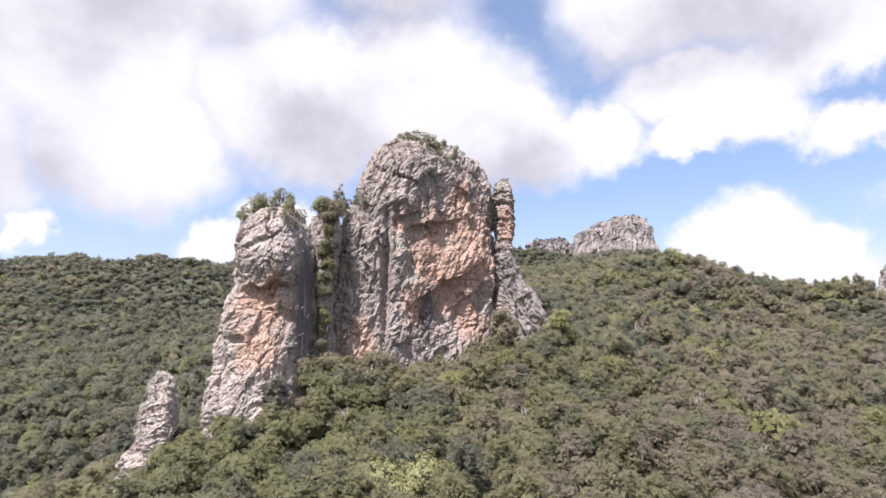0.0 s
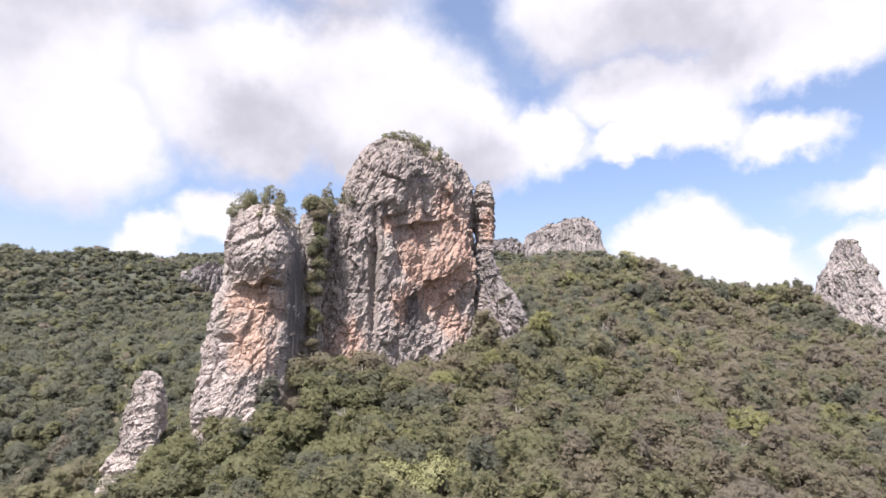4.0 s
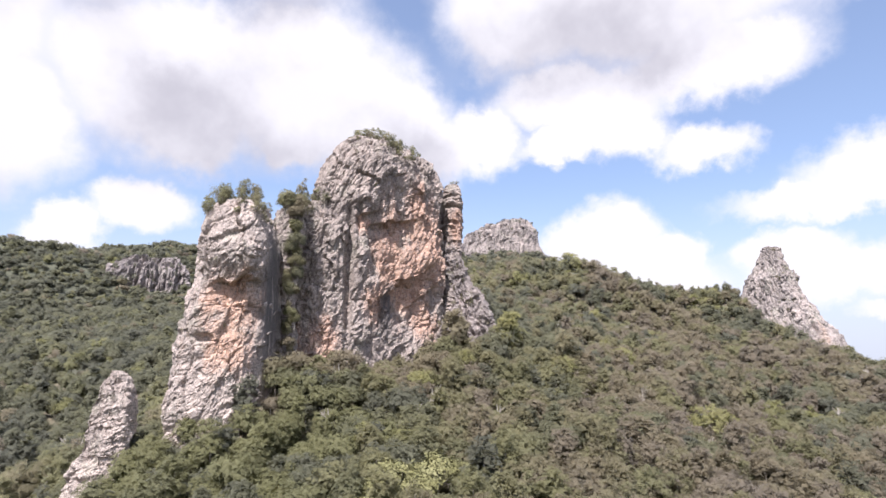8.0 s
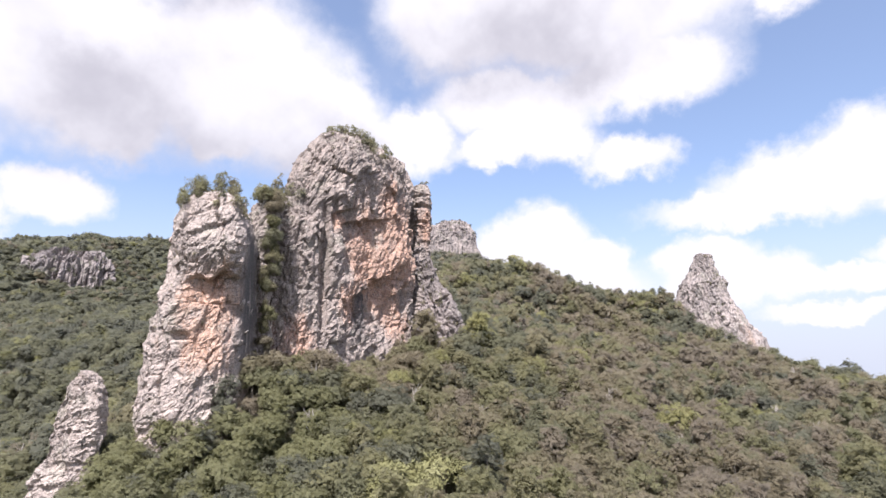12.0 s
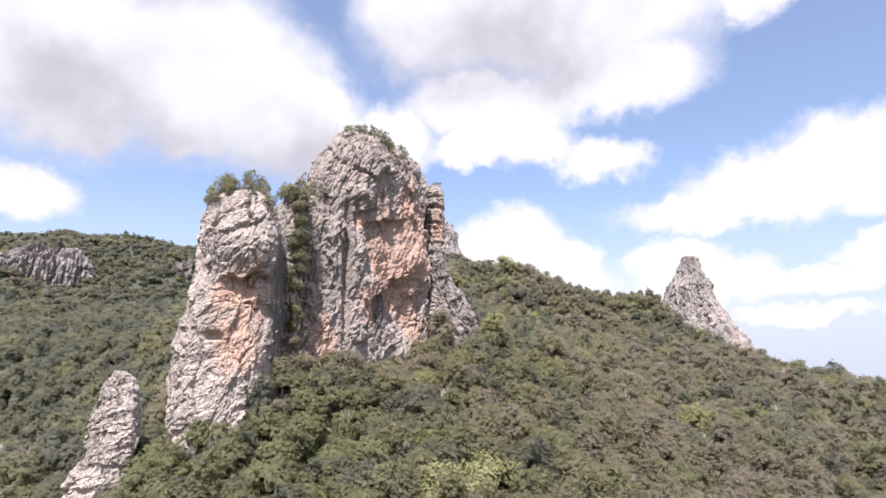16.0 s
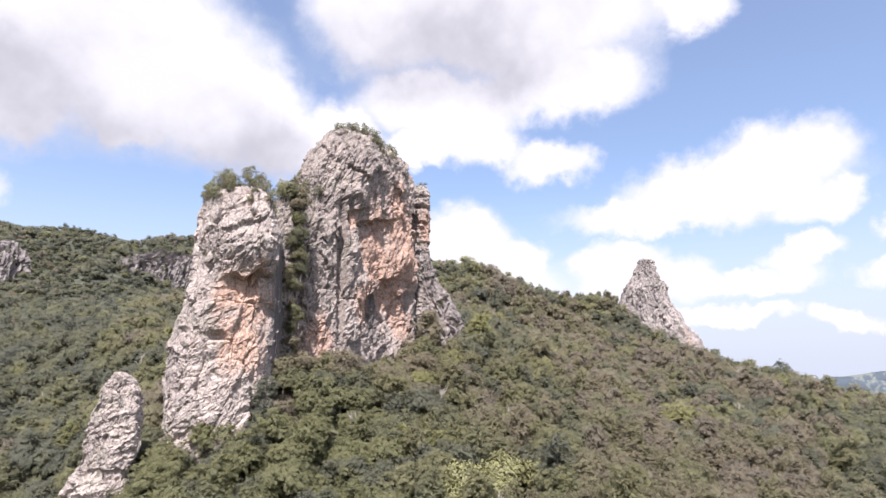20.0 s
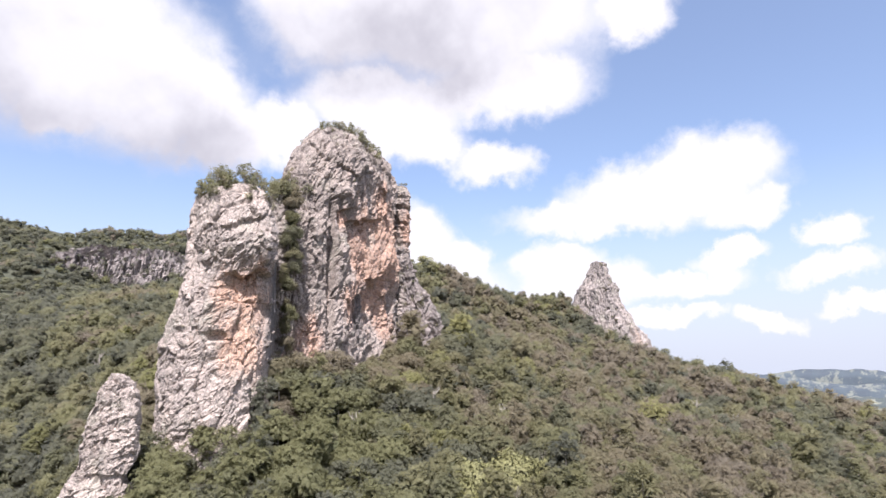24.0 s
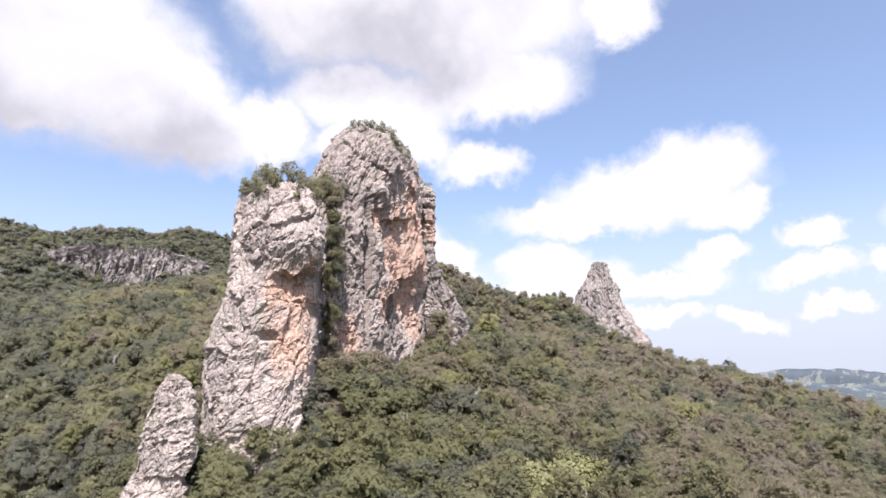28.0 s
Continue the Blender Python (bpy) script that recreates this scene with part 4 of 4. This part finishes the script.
rock_plants("rock_buttress21", [(-42 + r.uniform(-8, 8), 249 + r.uniform(-8, 8)) for k in range(10)], 0.4, 0.8, "small tree on the buttress", 6, "tree", 0.3)
rock_plants("rock_pillar41", [(20, 290), (19, 292), (22, 289)], 0.2, 0.3, "low shrub on the pillar's top", 7)
rock_plants("rock_shoulder51", [(18 + k * 2.4, 292 + r.uniform(-5, 5)) for k in range(9)], 0.3, 0.5, "grey-green shrub on the rock shoulder", 8)


def face_plants(key, x0, x1, y1, z0, z1, count, low, high, seed, sink=0.62):
    """Shrubs rooted on ledges of a rock's front."""
    r = random.Random(seed)
    v = SURFACES[key]
    front = v[(v[:, 0] > x0) & (v[:, 0] < x1) & (v[:, 1] < y1) & (v[:, 2] > z0) & (v[:, 2] < z1)]
    for k in range(count):
        x, y, z = (float(c) for c in front[r.randrange(len(front))])
        i, size = 9 + r.randrange(3), r.uniform(low, high)
        tree(i, x, y + 0.4, z - sink * TALL[i % 3] * size, size, r.uniform(0, 6.28), "small grey-green shrub on a rock ledge", "plants on the rocks", "shrub")


face_plants("rock_tower5", -82, -58, 214, 70, 114, 13, 0.14, 0.26, 41)
face_plants("rock_dome11", -38, 0, 262, 128, 156, 12, 0.14, 0.26, 42)
face_plants("rock_dome11", -45, 20, 300, 154, 164, 70, 0.25, 0.45, 49, 0.4)
face_plants("rock_tower5", -84, -54, 232, 109, 120, 36, 0.25, 0.5, 50, 0.45)
face_plants("rock_buttress21", -50, -34, 246, 90, 124, 8, 0.14, 0.26, 43)
face_plants("rock_shoulder51", 14, 42, 292, 70, 106, 34, 0.25, 0.55, 44)
face_plants("rock_pillar41", 12, 26, 292, 85, 125, 8, 0.2, 0.35, 45)
face_plants("rock_pinnacle71", 360, 440, 560, 95, 186, 64, 0.25, 0.5, 46)


def cliff_scrub(key, y1, count, seed, z0=0, label="dark scrub growing on the far cliff"):
    """Far trees and scrub rooted on a cliff, as one mesh."""
    rng = np.random.default_rng(seed)
    at = SURFACES[key]
    at = at[(at[:, 1] < y1) & (at[:, 2] > z0)]
    low = crown_of(0, seed, 5, 0.26, 40, 1.5, 0)[0]
    vs, fs, ns, start = [], [], [], 0
    for x, y, z in at[rng.integers(0, len(at), count)]:
        s = rng.uniform(0.6, 1.2)
        vs.append(low[0] * s + (x, y + 1, z - 4 * s)), fs.append(low[1] + start), ns.append(low[2])
        start += len(low[0])
    v = np.concatenate(vs)
    # tint 0.66 takes the same haze-tinted green as the far wood
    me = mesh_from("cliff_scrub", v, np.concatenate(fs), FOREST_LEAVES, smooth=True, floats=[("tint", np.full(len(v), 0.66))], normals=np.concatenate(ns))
    return tagged(new("cliff_scrub", me), label, "scrub", kind="stuff")


cliff_scrub("rock_cliff101", 1227, 260, 47)
cliff_scrub("rock_cliff102", 1172, 130, 48)
cliff_scrub("rock_cliff103", 1440, 110, 51)
cliff_scrub("rock_butte81", 1560, 70, 49, 412, "dark trees growing on top of the butte")


# ---- broken slabs on the rock faces ----
def chunk(seed, mat):
    """An angular block of rock about 2 across."""
    r = random.Random(seed)
    bm = bmesh.new()
    for k in range(13):
        bm.verts.new([max(-0.8, min(0.8, r.gauss(0, 0.75))) for _ in range(3)])
    bmesh.ops.convex_hull(bm, input=bm.verts)
    bmesh.ops.delete(bm, geom=[v for v in bm.verts if not v.link_faces], context="VERTS")
    bmesh.ops.bevel(bm, geom=list(bm.edges), offset=0.05, segments=1, affect="EDGES")
    bmesh.ops.triangulate(bm, faces=bm.faces)
    bmesh.ops.recalc_face_normals(bm, faces=bm.faces)
    me = bpy.data.meshes.new("slab")
    bm.to_mesh(me)
    bm.free()
    me.materials.append(mat)
    return me


def slabs(key, count, low, high, seed, z0, z1, dip):
    """Blocks parted from the face by joints, lying along its dip."""
    r = random.Random(seed)
    ob, mid, fresh = FACES[key]
    v = SURFACES[key]
    kinds = [chunk(seed + k, ob.data.materials[0]) for k in range(6)]
    front = v[(v[:, 1] < mid[1] + 2) & (v[:, 2] > z0) & (v[:, 2] < z1) & (fresh < 0.25)]
    for k in range(count):
        x, y, z = (float(q) for q in front[r.randrange(len(front))])
        size = r.uniform(low, high)
        piece = part("slab", kinds[k % 6], ob)
        piece.matrix_world = (Matrix.Translation((x, y, z)) @ Matrix.Rotation(math.atan2(y - mid[1], x - mid[0]) + r.uniform(-0.3, 0.3), 4, "Z")
                              @ Matrix.Rotation(radians(dip) + r.uniform(-0.3, 0.3), 4, "X")
                              @ Matrix.Diagonal((0.4 * size, size * r.uniform(0.8, 1.5), size * r.uniform(0.4, 0.7), 1)))


slabs("rock_tower5", 36, 1.0, 2.6, 400, 45, 114, 28)
slabs("rock_dome11", 40, 1.2, 3.0, 420, 75, 158, 60)
slabs("rock_buttress21", 14, 1.0, 2.2, 440, 70, 122, 65)
slabs("rock_fin61", 12, 0.6, 1.4, 460, 18, 56, 20)
slabs("rock_pillar41", 8, 0.8, 1.6, 480, 95, 145, 5)
slabs("rock_shoulder51", 12, 1.0, 2.4, 500, 66, 106, 60)
slabs("rock_pinnacle71", 16, 2.0, 5.0, 520, 95, 184, 80)


# ---- distance ----
def distant_hills():
    m, gr, sh = material("hazy_hills")
    at = gr.node("ShaderNodeTexCoord").outputs["Object"]
    # blue-grey base colours paint the air's haze onto the hills
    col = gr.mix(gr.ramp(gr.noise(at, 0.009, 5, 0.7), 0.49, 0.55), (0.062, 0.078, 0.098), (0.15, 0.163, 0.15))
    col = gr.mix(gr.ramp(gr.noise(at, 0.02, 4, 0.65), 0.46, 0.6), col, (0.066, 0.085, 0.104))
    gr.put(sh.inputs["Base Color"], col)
    sh.inputs["Roughness"].default_value = 1.0
    turns = np.radians(np.linspace(38, 100, 260))
    rows = []
    for far, base, tall, seed in ((4000, -40, 60, 3), (4300, 5, 45, 1), (4650, 50, 40, 2)):
        p = np.c_[turns * 40, 0 * turns, 0 * turns + seed]
        top = base + tall * fbm(p / 3, 4, seed)
        ring = np.stack([far * np.sin(turns), far * np.cos(turns)], 1)
        v = np.concatenate([np.c_[ring * 0.985, np.full(len(turns), -130)], np.c_[ring * 0.995, 0.6 * top - 30], np.c_[ring, top], np.c_[ring * 1.02, np.full(len(turns), -130)]])
        n = len(turns)
        i, j = np.meshgrid(np.arange(3), np.arange(n - 1), indexing="ij")
        rows.append((v, np.stack([i * n + j, i * n + j + 1, (i + 1) * n + j + 1, (i + 1) * n + j], -1).reshape(-1, 4)))
    v, f = joined(rows)
    return tagged(new("backdrop", mesh_from("backdrop", v, f, m, smooth=True)), "low hills on the far horizon, coloured blue for haze", "hills", kind="structure")


distant_hills()


# ---- dead trees ----
def dead_wood(seed):
    """A bare, bleached tree: trunk, and forked boughs with their twigs."""
    rng = np.random.default_rng(seed)
    tall = 9.0
    stem = [(0, 0, -0.6), (0.15, 0.1, 3), (0.1, -0.2, 6), (0.4, 0.1, tall)]
    boughs = []
    for k in range(9):
        z = rng.uniform(3.0, 7.6)
        w, reach = rng.uniform(0, 6.28), rng.uniform(1.6, 3.2)
        a = np.array((0.12, 0.0, z))
        b = a + (0.5 * reach * np.cos(w), 0.5 * reach * np.sin(w), 0.7)
        c = a + (reach * np.cos(w + 0.2), reach * np.sin(w + 0.2), rng.uniform(1.4, 2.8))
        pieces = [tube([a, b, c], (0.12, 0.085, 0.04), 4)]
        for t in range(3):
            e = b + rng.normal(scale=0.7, size=3) + (0.4 * np.cos(w), 0.4 * np.sin(w), 0.9)
            pieces.append(tube([0.5 * (a + b) if t == 0 else b, e], (0.07, 0.03), 3))
        boughs.append(mesh_from("bough", *joined([(v, np.concatenate([f[:, [0, 1, 2]], f[:, [0, 2, 3]]])) for v, f in pieces]), DEAD_WOOD, smooth=True))
    sv, sf = tube(stem, (0.3, 0.25, 0.18, 0.07))
    return mesh_from("trunk", sv, sf, DEAD_WOOD, smooth=True), boughs


DEAD = [dead_wood(300 + k) for k in range(5)]


def dead_tree(k, x, y, size, turn):
    z = float(terrain(np.array([[x, y]]))[0])
    ob = tagged(new("dead_tree"), "bare bleached dead tree standing in the forest", "dead tree", "dead trees on the slope")
    ob.matrix_world = Matrix.Translation((x, y, z)) @ Matrix.Rotation(turn, 4, "Z") @ Matrix.Scale(size, 4)
    part("trunk", DEAD[k][0], ob)
    for bough in DEAD[k][1]:
        part("bough", bough, ob)


r = random.Random(77)
for x, y, size in ((210.5, 512.6, 1.7), (207.8, 407.7, 1.4), (263, 343, 1.5), (61, 180, 1.2), (85, 236, 1.3)):
    dead_tree(r.randrange(5), x, y, size, r.uniform(0, 6.28))
for k in range(34):
    spread = r.uniform(0, 1)
    dead_tree(r.randrange(5), 60 + 230 * spread + r.uniform(-40, 40), 190 + 190 * r.uniform(0, 1) + 60 * spread, r.uniform(0.95, 1.35), r.uniform(0, 6.28))
for k in range(22):
    dead_tree(r.randrange(5), r.uniform(-35, 110), r.uniform(150, 235), r.uniform(0.9, 1.3), r.uniform(0, 6.28))
for k in range(14):
    dead_tree(r.randrange(5), r.uniform(-170, -100), r.uniform(260, 420), r.uniform(1.1, 1.5), r.uniform(0, 6.28))
